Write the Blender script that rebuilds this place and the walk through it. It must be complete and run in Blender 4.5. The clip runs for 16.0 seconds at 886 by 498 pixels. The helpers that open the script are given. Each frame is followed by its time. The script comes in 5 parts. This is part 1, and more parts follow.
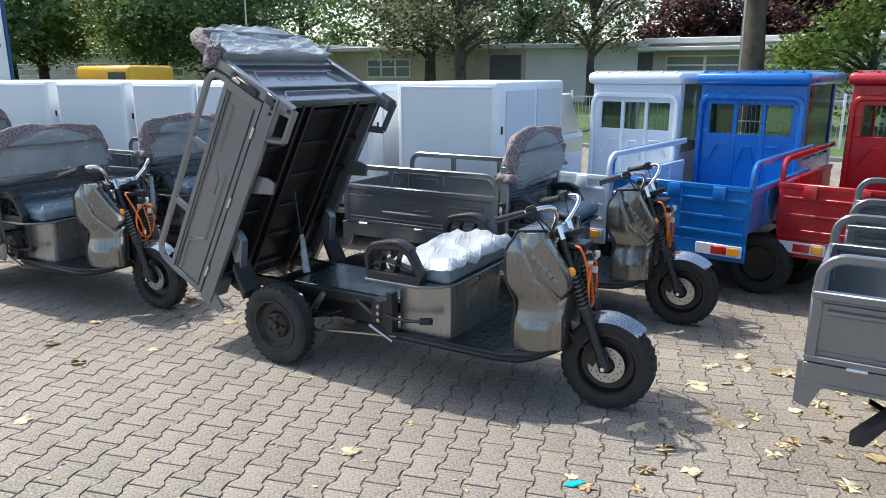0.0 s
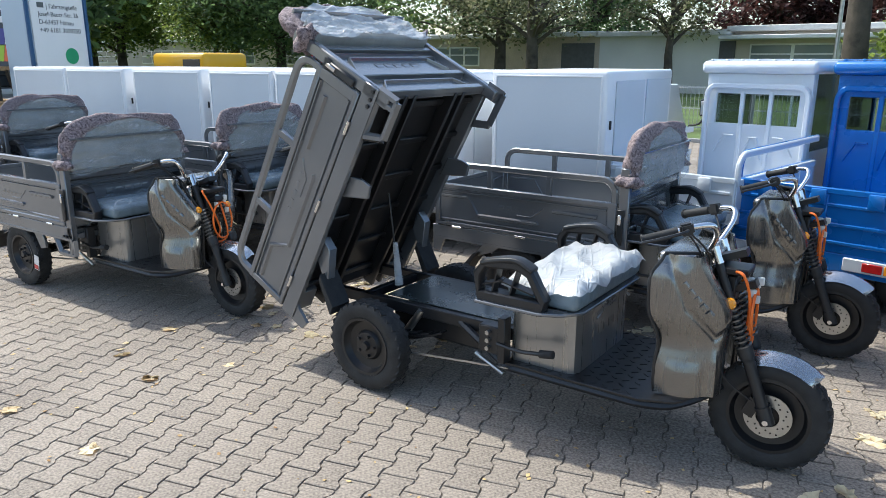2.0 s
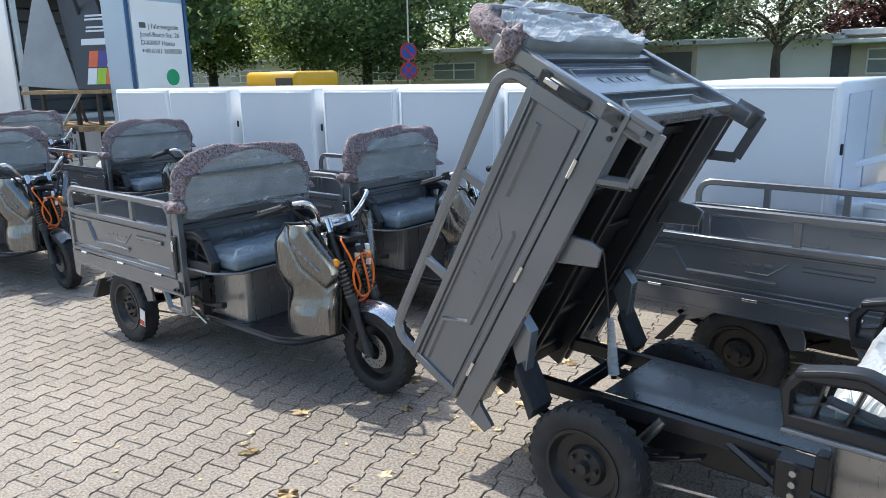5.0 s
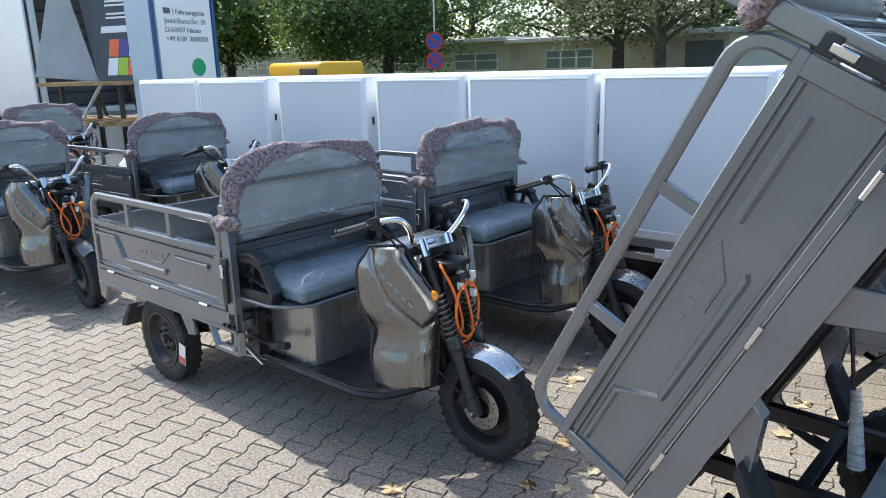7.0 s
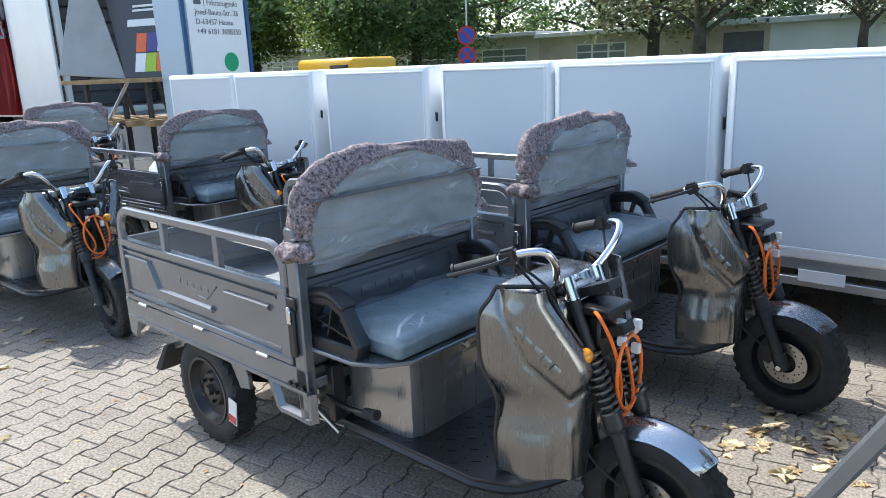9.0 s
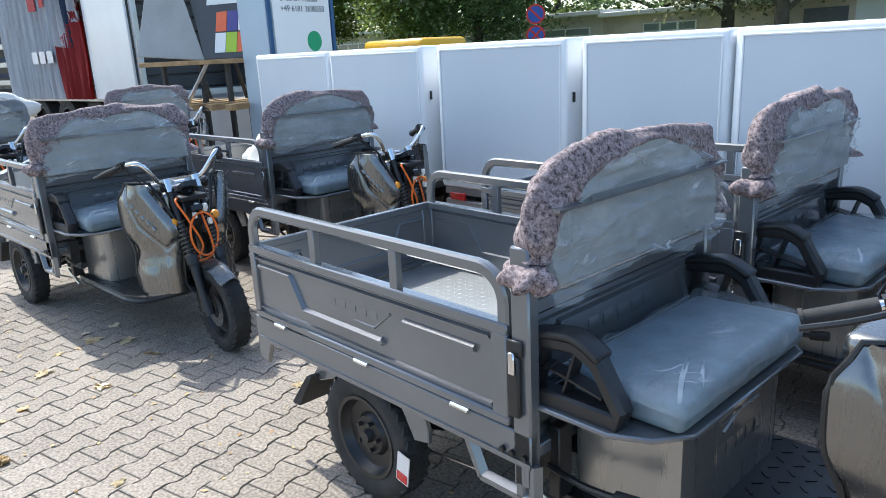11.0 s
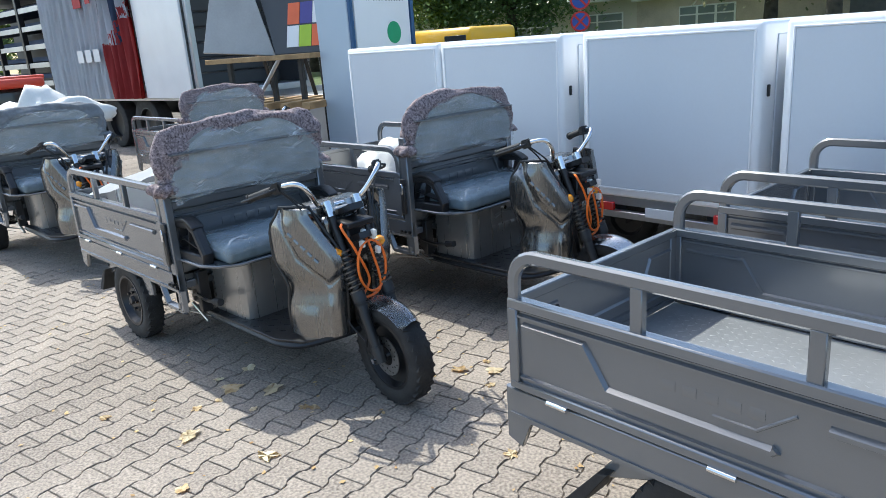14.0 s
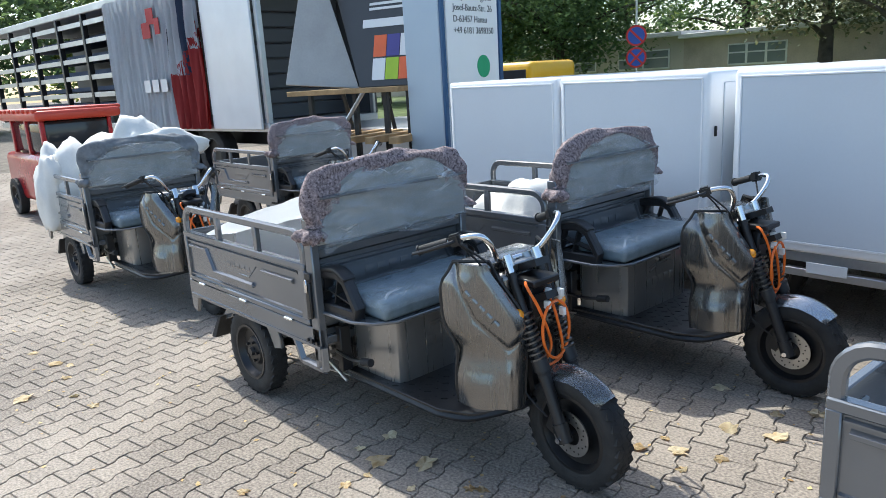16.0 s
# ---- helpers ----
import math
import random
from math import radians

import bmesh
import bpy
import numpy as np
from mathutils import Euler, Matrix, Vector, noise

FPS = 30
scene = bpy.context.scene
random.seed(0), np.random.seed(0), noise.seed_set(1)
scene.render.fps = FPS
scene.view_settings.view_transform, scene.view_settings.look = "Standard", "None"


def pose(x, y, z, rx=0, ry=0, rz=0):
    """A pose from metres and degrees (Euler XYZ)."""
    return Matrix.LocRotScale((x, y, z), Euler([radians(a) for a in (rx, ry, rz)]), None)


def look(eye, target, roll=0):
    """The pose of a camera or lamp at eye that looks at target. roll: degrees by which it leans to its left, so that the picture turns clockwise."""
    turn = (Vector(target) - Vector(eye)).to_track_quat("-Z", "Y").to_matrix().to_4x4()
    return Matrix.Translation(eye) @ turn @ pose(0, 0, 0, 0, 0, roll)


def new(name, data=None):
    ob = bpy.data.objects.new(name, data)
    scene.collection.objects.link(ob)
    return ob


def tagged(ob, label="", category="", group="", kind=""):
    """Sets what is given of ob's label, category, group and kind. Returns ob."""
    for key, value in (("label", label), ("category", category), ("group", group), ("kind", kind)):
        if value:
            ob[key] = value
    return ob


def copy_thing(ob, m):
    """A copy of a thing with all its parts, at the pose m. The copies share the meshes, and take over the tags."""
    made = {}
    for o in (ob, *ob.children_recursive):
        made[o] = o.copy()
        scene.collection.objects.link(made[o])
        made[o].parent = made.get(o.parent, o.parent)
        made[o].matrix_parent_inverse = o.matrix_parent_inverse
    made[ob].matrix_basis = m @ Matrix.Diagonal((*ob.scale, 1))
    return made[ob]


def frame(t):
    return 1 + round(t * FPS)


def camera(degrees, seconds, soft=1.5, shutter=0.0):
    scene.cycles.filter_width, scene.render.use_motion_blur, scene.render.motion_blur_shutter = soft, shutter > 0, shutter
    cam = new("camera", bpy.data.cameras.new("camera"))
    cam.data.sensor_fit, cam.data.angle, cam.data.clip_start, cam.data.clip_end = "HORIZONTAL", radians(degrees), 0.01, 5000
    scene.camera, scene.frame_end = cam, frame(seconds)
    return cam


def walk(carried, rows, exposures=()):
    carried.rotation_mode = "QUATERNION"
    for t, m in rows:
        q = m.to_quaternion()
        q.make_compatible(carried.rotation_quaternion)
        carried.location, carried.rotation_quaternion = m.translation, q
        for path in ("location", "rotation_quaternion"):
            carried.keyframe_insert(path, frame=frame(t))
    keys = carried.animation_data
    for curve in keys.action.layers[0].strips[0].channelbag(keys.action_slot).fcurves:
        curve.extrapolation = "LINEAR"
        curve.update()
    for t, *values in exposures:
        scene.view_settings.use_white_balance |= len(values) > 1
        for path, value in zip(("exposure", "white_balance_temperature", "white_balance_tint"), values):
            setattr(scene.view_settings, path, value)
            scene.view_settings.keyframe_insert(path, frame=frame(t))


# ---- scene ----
cam = camera(63.8, 16.0, soft=0.85)
PATH = [
    (0, (-0.115, 0.765, 1.746), (-1.155, 2.404, 1.262), -0.1),
    (0.5, (-0.323, 0.826, 1.764), (-1.371, 2.458, 1.275), 0.0),
    (1, (-0.461, 0.901, 1.750), (-1.528, 2.517, 1.248), 0.3),
    (1.5, (-0.574, 1.020, 1.738), (-1.706, 2.588, 1.230), 0.5),
    (2, (-0.680, 1.098, 1.734), (-1.854, 2.634, 1.221), 0.1),
    (2.5, (-0.903, 1.181, 1.743), (-2.089, 2.707, 1.230), -0.3),
    (3, (-1.069, 1.250, 1.754), (-2.270, 2.765, 1.243), -1.0),
    (3.5, (-1.191, 1.372, 1.761), (-2.449, 2.844, 1.262), -1.7),
    (4, (-1.374, 1.438, 1.738), (-2.670, 2.881, 1.249), -1.2),
    (4.5, (-1.632, 1.465, 1.753), (-2.934, 2.904, 1.272), -1.3),
    (5, (-1.846, 1.526, 1.736), (-3.186, 2.933, 1.261), -1.2),
    (5.2, (-1.945, 1.582, 1.727), (-3.309, 2.966, 1.250), -1.4),
    (7.3, (-2.901, 1.871, 1.677), (-4.268, 3.245, 1.181), -1.6),
    (7.5, (-2.965, 1.905, 1.662), (-4.338, 3.274, 1.170), -1.8),
    (8, (-3.243, 1.985, 1.634), (-4.617, 3.352, 1.139), -1.8),
    (8.5, (-3.453, 2.043, 1.652), (-4.834, 3.404, 1.163), -2.0),
    (9, (-3.687, 2.142, 1.631), (-5.096, 3.470, 1.131), -2.3),
    (9.5, (-3.869, 2.179, 1.609), (-5.323, 3.446, 1.079), -2.7),
    (10, (-4.139, 2.178, 1.591), (-5.603, 3.425, 1.043), -3.1),
    (10.2, (-4.250, 2.176, 1.587), (-5.729, 3.407, 1.044), -2.7),
    (12.3, (-5.070, 2.052, 1.641), (-6.568, 3.259, 1.096), -3.1),
    (12.5, (-5.163, 2.017, 1.650), (-6.653, 3.228, 1.090), -3.3),
    (13, (-5.357, 2.035, 1.633), (-6.846, 3.241, 1.061), -3.8),
    (13.5, (-5.521, 2.006, 1.643), (-7.033, 3.184, 1.075), -4.2),
    (14, (-5.716, 1.907, 1.655), (-7.236, 3.079, 1.093), -4.2),
    (14.5, (-5.889, 1.814, 1.685), (-7.413, 2.984, 1.131), -4.2),
    (15, (-6.084, 1.775, 1.682), (-7.620, 2.937, 1.144), -4.0),
    (15.5, (-6.263, 1.737, 1.682), (-7.836, 2.868, 1.185), -3.7),
    (16, (-6.462, 1.629, 1.701), (-8.046, 2.755, 1.230), -3.4),
]
walk(cam, [(t, look(eye, target, roll)) for t, eye, target, roll in PATH], [(0.0, 0.91, 6250, 5.0), (5.0, 0.98, 6200, 5.0), (9.0, 1.21, 6080, 4.5), (12.5, 1.17, 6080, 4.5), (16.0, 1.00, 6200, 4.5)])

# ---- world, sun, exposure ----
world = bpy.data.worlds.new("sky")
scene.world = world
world.use_nodes = True
wn = world.node_tree
sky = wn.nodes.new("ShaderNodeTexSky")
sky.sky_type, sky.sun_disc = "NISHITA", False
TO_SUN = Vector((-0.74, -0.02, 1.0)).normalized()
sky.sun_elevation = math.asin(TO_SUN.z)
sky.sun_rotation = math.atan2(TO_SUN.x, TO_SUN.y)
sky.dust_density = 2.0
wn.links.new(sky.outputs[0], wn.nodes["Background"].inputs[0])
wn.nodes["Background"].inputs[1].default_value = 0.15
sun = new("sun", bpy.data.lights.new("sun", "SUN"))
sun.data.energy, sun.data.angle, sun.data.color = 2.7, radians(0.6), (1.0, 0.955, 0.89)
sun.matrix_world = look(TO_SUN * 50, (0, 0, 0))


# ---- materials ----
def mat(name, col, rough=0.5, metal=0.0, var=0.15, scale=6.0, bump=0.0, bscale=80.0, col2=None, alpha=1.0, coat=0.0, island=0.0, objvar=0.0, emit=0.0, contrast=1.0, grain=0.45):
    """A surface with two scales of colour variation, roughness variation and fine relief."""
    m = bpy.data.materials.new(name)
    m.use_nodes = True
    n, l = m.node_tree.nodes, m.node_tree.links
    b = n["Principled BSDF"]
    tc = n.new("ShaderNodeTexCoord")
    big = n.new("ShaderNodeTexNoise")
    big.inputs["Scale"].default_value, big.inputs["Detail"].default_value = scale, 6
    fine = n.new("ShaderNodeTexNoise")
    fine.inputs["Scale"].default_value, fine.inputs["Detail"].default_value = bscale, 4
    for t in (big, fine):
        l.new(tc.outputs["Object"], t.inputs["Vector"])
    mix = n.new("ShaderNodeMix")
    mix.data_type = "RGBA"
    c2 = col2 or tuple(max(0, c * (1 - 2 * var)) for c in col)
    c1 = col if col2 else tuple(min(1, c * (1 + var)) for c in col)
    mix.inputs[6].default_value, mix.inputs[7].default_value = (*c1, 1), (*c2, 1)
    add = n.new("ShaderNodeMath")
    add.operation = "MULTIPLY_ADD"
    l.new(fine.outputs[0], add.inputs[0])
    add.inputs[1].default_value = grain
    sub = n.new("ShaderNodeMath")
    sub.operation = "MULTIPLY_ADD"
    l.new(big.outputs[0], sub.inputs[0])
    sub.inputs[1].default_value, sub.inputs[2].default_value = 1.6 * contrast, 0.50 - grain / 2 - 0.8 * contrast
    l.new(sub.outputs[0], add.inputs[2])
    last = add.outputs[0]
    if island or objvar:
        geo = n.new("ShaderNodeNewGeometry") if island else n.new("ShaderNodeObjectInfo")
        k = n.new("ShaderNodeMath")
        k.operation = "MULTIPLY_ADD"
        l.new(geo.outputs["Random Per Island" if island else "Random"], k.inputs[0])
        k.inputs[1].default_value = island or objvar
        l.new(last, k.inputs[2])
        k2 = n.new("ShaderNodeMath")
        k2.operation = "SUBTRACT"
        l.new(k.outputs[0], k2.inputs[0])
        k2.inputs[1].default_value = (island or objvar) / 2
        last = k2.outputs[0]
    cl = n.new("ShaderNodeClamp")
    l.new(last, cl.inputs[0])
    l.new(cl.outputs[0], mix.inputs[0])
    l.new(mix.outputs[2], b.inputs["Base Color"])
    rr = n.new("ShaderNodeMapRange")
    l.new(big.outputs[0], rr.inputs[0])
    rr.inputs[3].default_value, rr.inputs[4].default_value = max(0.02, rough * 0.8), min(1, rough * 1.2)
    l.new(rr.outputs[0], b.inputs["Roughness"])
    b.inputs["Metallic"].default_value = metal
    b.inputs["Coat Weight"].default_value = coat
    b.inputs["Coat Roughness"].default_value = 0.08
    b.inputs["Alpha"].default_value = alpha
    if bump:
        bp = n.new("ShaderNodeBump")
        bp.inputs["Strength"].default_value, bp.inputs["Distance"].default_value = min(1, bump), 0.004 * max(1, bump)
        l.new(fine.outputs[0], bp.inputs["Height"])
        l.new(bp.outputs[0], b.inputs["Normal"])
    if emit:
        b.inputs["Emission Strength"].default_value = emit
        l.new(mix.outputs[2], b.inputs["Emission Color"])
    return m


def glass_mat(name, col, rough=0.03, trans=1.0):
    m = bpy.data.materials.new(name)
    m.use_nodes = True
    b = m.node_tree.nodes["Principled BSDF"]
    b.inputs["Base Color"].default_value = (*col, 1)
    b.inputs["Roughness"].default_value = rough
    b.inputs["Transmission Weight"].default_value = trans
    b.inputs["IOR"].default_value = 1.1
    return m


def film_mat(name, col, alpha, rough, flat=False):
    """Thin crumpled plastic film, with crease highlights painted into its colour and alpha."""
    m = mat(name, col, rough, 0, 0.1, 9, 1.0, 16, alpha=alpha)
    b = m.node_tree.nodes["Principled BSDF"]
    b.inputs["Specular IOR Level"].default_value = 1.0
    n, l = m.node_tree.nodes, m.node_tree.links
    tc, mp, tx, mr = n.new("ShaderNodeTexCoord"), n.new("ShaderNodeMapping"), n.new("ShaderNodeTexNoise"), n.new("ShaderNodeMapRange")
    mp.inputs["Scale"].default_value = (1.0, 1.0, 3.2)
    mp.inputs["Rotation"].default_value = (0.35, 0, 0)
    tx.noise_type, tx.normalize = "RIDGED_MULTIFRACTAL", False
    tx.inputs["Scale"].default_value, tx.inputs["Detail"].default_value = 4.0, 3
    l.new(tc.outputs["Object"], mp.inputs["Vector"])
    l.new(mp.outputs[0], tx.inputs["Vector"])
    l.new(tx.outputs[0], mr.inputs[0])
    mr.inputs[1].default_value, mr.inputs[2].default_value = 0.9, 1.5
    mr.inputs[3].default_value, mr.inputs[4].default_value = alpha * 0.7, min(0.95, alpha * 2.6)
    # thin tapering crease lines in two directions, mask for the painted highlights
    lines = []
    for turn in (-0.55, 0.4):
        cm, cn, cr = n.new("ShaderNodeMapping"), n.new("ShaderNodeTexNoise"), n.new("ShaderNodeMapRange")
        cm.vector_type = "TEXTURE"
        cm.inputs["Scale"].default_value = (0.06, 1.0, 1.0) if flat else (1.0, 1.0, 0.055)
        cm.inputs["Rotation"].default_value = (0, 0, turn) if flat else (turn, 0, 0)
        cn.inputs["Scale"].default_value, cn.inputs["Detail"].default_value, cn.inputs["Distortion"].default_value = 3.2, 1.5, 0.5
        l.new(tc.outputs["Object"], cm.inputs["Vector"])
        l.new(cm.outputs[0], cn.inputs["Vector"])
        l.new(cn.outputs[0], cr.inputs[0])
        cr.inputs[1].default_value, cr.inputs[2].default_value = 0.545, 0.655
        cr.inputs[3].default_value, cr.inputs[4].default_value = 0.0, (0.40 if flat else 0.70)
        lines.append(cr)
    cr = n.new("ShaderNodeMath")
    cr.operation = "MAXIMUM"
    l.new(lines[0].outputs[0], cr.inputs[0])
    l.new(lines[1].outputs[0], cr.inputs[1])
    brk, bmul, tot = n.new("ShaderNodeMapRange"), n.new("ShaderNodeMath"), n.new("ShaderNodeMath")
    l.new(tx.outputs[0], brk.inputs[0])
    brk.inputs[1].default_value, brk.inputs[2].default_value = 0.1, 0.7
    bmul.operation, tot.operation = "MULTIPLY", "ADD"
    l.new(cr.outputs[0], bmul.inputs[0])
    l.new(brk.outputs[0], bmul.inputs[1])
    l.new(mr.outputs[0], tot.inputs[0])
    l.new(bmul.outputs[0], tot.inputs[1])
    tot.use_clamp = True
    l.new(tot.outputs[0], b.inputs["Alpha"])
    fold = n.new("ShaderNodeBump")
    fold.inputs["Strength"].default_value, fold.inputs["Distance"].default_value = 0.7, 0.02
    l.new(cr.outputs[0], fold.inputs["Height"])
    l.new(b.inputs["Normal"].links[0].from_socket, fold.inputs["Normal"])
    l.new(fold.outputs[0], b.inputs["Normal"])
    # glints along the creases, put in as near-white base colour
    painted_glint = n.new("ShaderNodeMix")
    painted_glint.data_type = "RGBA"
    l.new(bmul.outputs[0], painted_glint.inputs[0])
    l.new(b.inputs["Base Color"].links[0].from_socket, painted_glint.inputs[6])
    painted_glint.inputs[7].default_value = (0.95, 0.96, 0.96, 1)
    l.new(painted_glint.outputs[2], b.inputs["Base Color"])
    return m


def brushed(name, col, rough, metal):
    """Metallic sheet with faint upright streaks in tone and gloss."""
    m = mat(name, col, rough, metal, 0.06, 3, 0.04, 260, coat=0.25)
    n, l = m.node_tree.nodes, m.node_tree.links
    b = n["Principled BSDF"]
    tc, mp, tx = n.new("ShaderNodeTexCoord"), n.new("ShaderNodeMapping"), n.new("ShaderNodeTexNoise")
    mp.inputs["Scale"].default_value = (60.0, 60.0, 1.4)
    tx.inputs["Scale"].default_value, tx.inputs["Detail"].default_value = 1.0, 5
    l.new(tc.outputs["Object"], mp.inputs["Vector"])
    l.new(mp.outputs[0], tx.inputs["Vector"])
    rr = n.new("ShaderNodeMapRange")
    rr.inputs[1].default_value, rr.inputs[2].default_value = 0.3, 0.7
    rr.inputs[3].default_value, rr.inputs[4].default_value = rough * 0.85, rough * 1.2
    l.new(tx.outputs[0], rr.inputs[0])
    l.new(rr.outputs[0], b.inputs["Roughness"])
    bp = n.new("ShaderNodeBump")
    bp.inputs["Strength"].default_value, bp.inputs["Distance"].default_value = 0.08, 0.002
    l.new(tx.outputs[0], bp.inputs["Height"])
    l.new(bp.outputs[0], b.inputs["Normal"])
    return m


GREY = mat("graphite_paint", (0.196, 0.204, 0.214), 0.20, 0.5, 0.06, 3, 0.05, 300, coat=0.45)
PANEL = brushed("titan_plastic", (0.215, 0.212, 0.206), 0.25, 0.9)
DECK = mat("deck_sheet", (0.040, 0.050, 0.050), 0.28, 0.2, 0.15, 4, 0.05, 200, coat=0.4)
BOXM = brushed("titan_sheet", (0.33, 0.325, 0.315), 0.30, 0.8)
BLACK = mat("black_paint", (0.012, 0.012, 0.013), 0.38, 0, 0.2, 8, 0.08, 120)
BPLAST = mat("black_plastic", (0.018, 0.018, 0.019), 0.42, 0, 0.2, 10, 0.15, 220)
RUBBER = mat("rubber", (0.022, 0.022, 0.022), 0.75, 0, 0.25, 14, 0.3, 160)
CHROME = mat("chrome", (0.72, 0.73, 0.74), 0.10, 1.0, 0.04, 5)
SPRING = mat("spring_steel", (0.16, 0.165, 0.17), 0.30, 0.9, 0.12, 9, 0.1, 150)
STEEL = mat("steel", (0.50, 0.50, 0.49), 0.32, 1.0, 0.12, 9, 0.1, 150)
CHEQUER = mat("chequer_sheet", (0.40, 0.41, 0.41), 0.42, 0.6, 0.12, 5, 0.1, 200)
SILVER = mat("silver_fender", (0.70, 0.71, 0.72), 0.12, 0.85, 0.06, 5)
ORANGE = mat("orange_cable", (0.85, 0.17, 0.02), 0.4, 0, 0.1)
AMBER = mat("amber_lens", (0.95, 0.35, 0.02), 0.15, 0, 0.1, 20, coat=0.5)
REDLENS = mat("red_lens", (0.55, 0.02, 0.02), 0.15, 0, 0.1, 20, coat=0.5)
SEAT = mat("seat_vinyl", (0.17, 0.225, 0.26), 0.35, 0, 0.2, 9, 0.8, 28)
PAD = mat("pad_vinyl", (0.29, 0.305, 0.298), 0.4, 0, 0.15, 7, 0.2, 40)
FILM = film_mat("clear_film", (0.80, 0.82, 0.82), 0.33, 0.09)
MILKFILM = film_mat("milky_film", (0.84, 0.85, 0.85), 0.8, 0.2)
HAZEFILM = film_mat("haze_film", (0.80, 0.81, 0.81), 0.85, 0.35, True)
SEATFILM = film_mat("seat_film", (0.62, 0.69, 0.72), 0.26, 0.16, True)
TOWEL = mat("towel", (0.44, 0.35, 0.345), 0.95, 0, 0.2, 80, 1.0, 210, col2=(0.035, 0.02, 0.024), contrast=1.35, grain=1.3)
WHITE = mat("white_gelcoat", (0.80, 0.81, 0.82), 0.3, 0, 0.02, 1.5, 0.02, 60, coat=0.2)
# van white again, with the blue-grey of its shade put into the colour
WHITE_SHADED = mat("white_panel_shaded", (0.60, 0.64, 0.68), 0.38, 0, 0.03, 1.2, 0.02, 60, coat=0.1)
BLUE = mat("blue_paint", (0.010, 0.15, 0.48), 0.28, 0.1, 0.06, 2, 0.03, 200, coat=0.5)
RED = mat("red_paint", (0.42, 0.012, 0.018), 0.28, 0.1, 0.06, 2, 0.03, 200, coat=0.5)
WPAINT = mat("white_paint", (0.72, 0.75, 0.77), 0.32, 0.1, 0.05, 2, 0.03, 200, coat=0.4)
GLASS = glass_mat("window_glass", (0.58, 0.64, 0.65))
DARKGLASS = mat("dark_glass", (0.03, 0.035, 0.04), 0.06, 0, 0.1, 2)
MIRROR = mat("mirror_glass", (0.85, 0.87, 0.9), 0.03, 1.0, 0.02)
STONE = mat("concrete_paver", (0.40, 0.34, 0.275), 0.9, 0, 0.2, 0.9, 1.0, 75, island=0.16, col2=(0.12, 0.10, 0.082), contrast=0.6, grain=2.1)
STONE_P = mat("concrete_paver_piece", (0.40, 0.34, 0.275), 0.9, 0, 0.2, 0.9, 1.0, 75, objvar=0.16, col2=(0.12, 0.10, 0.082), contrast=0.6, grain=2.1)
SAND = mat("joint_sand", (0.17, 0.145, 0.118), 0.95, 0, 0.3, 3, 0.8, 120)
GRASS = mat("grass", (0.10, 0.15, 0.035), 0.9, 0, 0.35, 0.8, 1.0, 30)
LEAF = mat("leaf", (0.203, 0.297, 0.115), 0.55, 0, 0.3, 0.4, 0, 20, island=1.2, col2=(0.081, 0.128, 0.061))
LEAFY = mat("leaf_light", (0.284, 0.351, 0.081), 0.55, 0, 0.3, 0.4, 0, 20, island=1.2, col2=(0.068, 0.115, 0.027))
LEAFB = mat("leaf_brown", (0.284, 0.277, 0.162), 0.6, 0, 0.3, 0.5, 0, 20, island=1.2, col2=(0.068, 0.088, 0.041))
LEAFR = mat("leaf_copper", (0.149, 0.068, 0.061), 0.55, 0, 0.3, 0.5, 0, 20, island=1.2, col2=(0.041, 0.019, 0.019))
BARK = mat("bark", (0.085, 0.068, 0.05), 0.9, 0, 0.35, 3, 1.0, 30)
DRY = mat("dry_leaf", (0.84, 0.76, 0.54), 0.8, 0, 0.3, 20, 0.5, 90, objvar=0.8, col2=(0.52, 0.36, 0.17))
DRYS = mat("dry_leaf_litter", (0.62, 0.45, 0.20), 0.8, 0, 0.3, 20, 0.5, 90, island=1.0, col2=(0.30, 0.17, 0.07))
WALLB = mat("beige_render", (0.56, 0.50, 0.42), 0.9, 0, 0.12, 0.4, 0.4, 20)
WALLW = mat("white_render", (0.78, 0.77, 0.74), 0.85, 0, 0.08, 0.4, 0.3, 20)
WALLBR = mat("brown_brick_wall", (0.58, 0.48, 0.39), 0.9, 0, 0.2, 0.6, 0.6, 12)
ROOFC = mat("roof_edge", (0.66, 0.66, 0.64), 0.8, 0, 0.15, 0.5, 0.2, 8)
CONC = mat("concrete", (0.36, 0.35, 0.33), 0.9, 0, 0.15, 1.2, 0.5, 40)
WOOD = mat("pallet_wood", (0.42, 0.27, 0.13), 0.8, 0, 0.3, 5, 0.5, 70)
PYLON = mat("pylon_steel", (0.42, 0.50, 0.58), 0.35, 0.2, 0.05, 1)
PYBLUE = mat("pylon_blue", (0.03, 0.09, 0.20), 0.35, 0.2, 0.05, 1)
SIGNW = mat("sign_white", (0.76, 0.76, 0.74), 0.5, 0, 0.03, 1)
BOARDB = mat("board_back", (0.38, 0.38, 0.37), 0.7, 0, 0.12, 2, 0.2, 40)
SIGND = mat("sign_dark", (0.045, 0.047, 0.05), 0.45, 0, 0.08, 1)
INK = mat("print_ink", (0.035, 0.035, 0.04), 0.6, 0, 0.05)
GREEN = mat("print_green", (0.02, 0.32, 0.13), 0.5, 0, 0.05)
PLIME = mat("print_lime", (0.38, 0.55, 0.03), 0.5, 0, 0.05)
PVIOLET = mat("print_violet", (0.07, 0.06, 0.25), 0.5, 0, 0.05)
PORANGE = mat("print_orange", (0.75, 0.14, 0.04), 0.5, 0, 0.05)
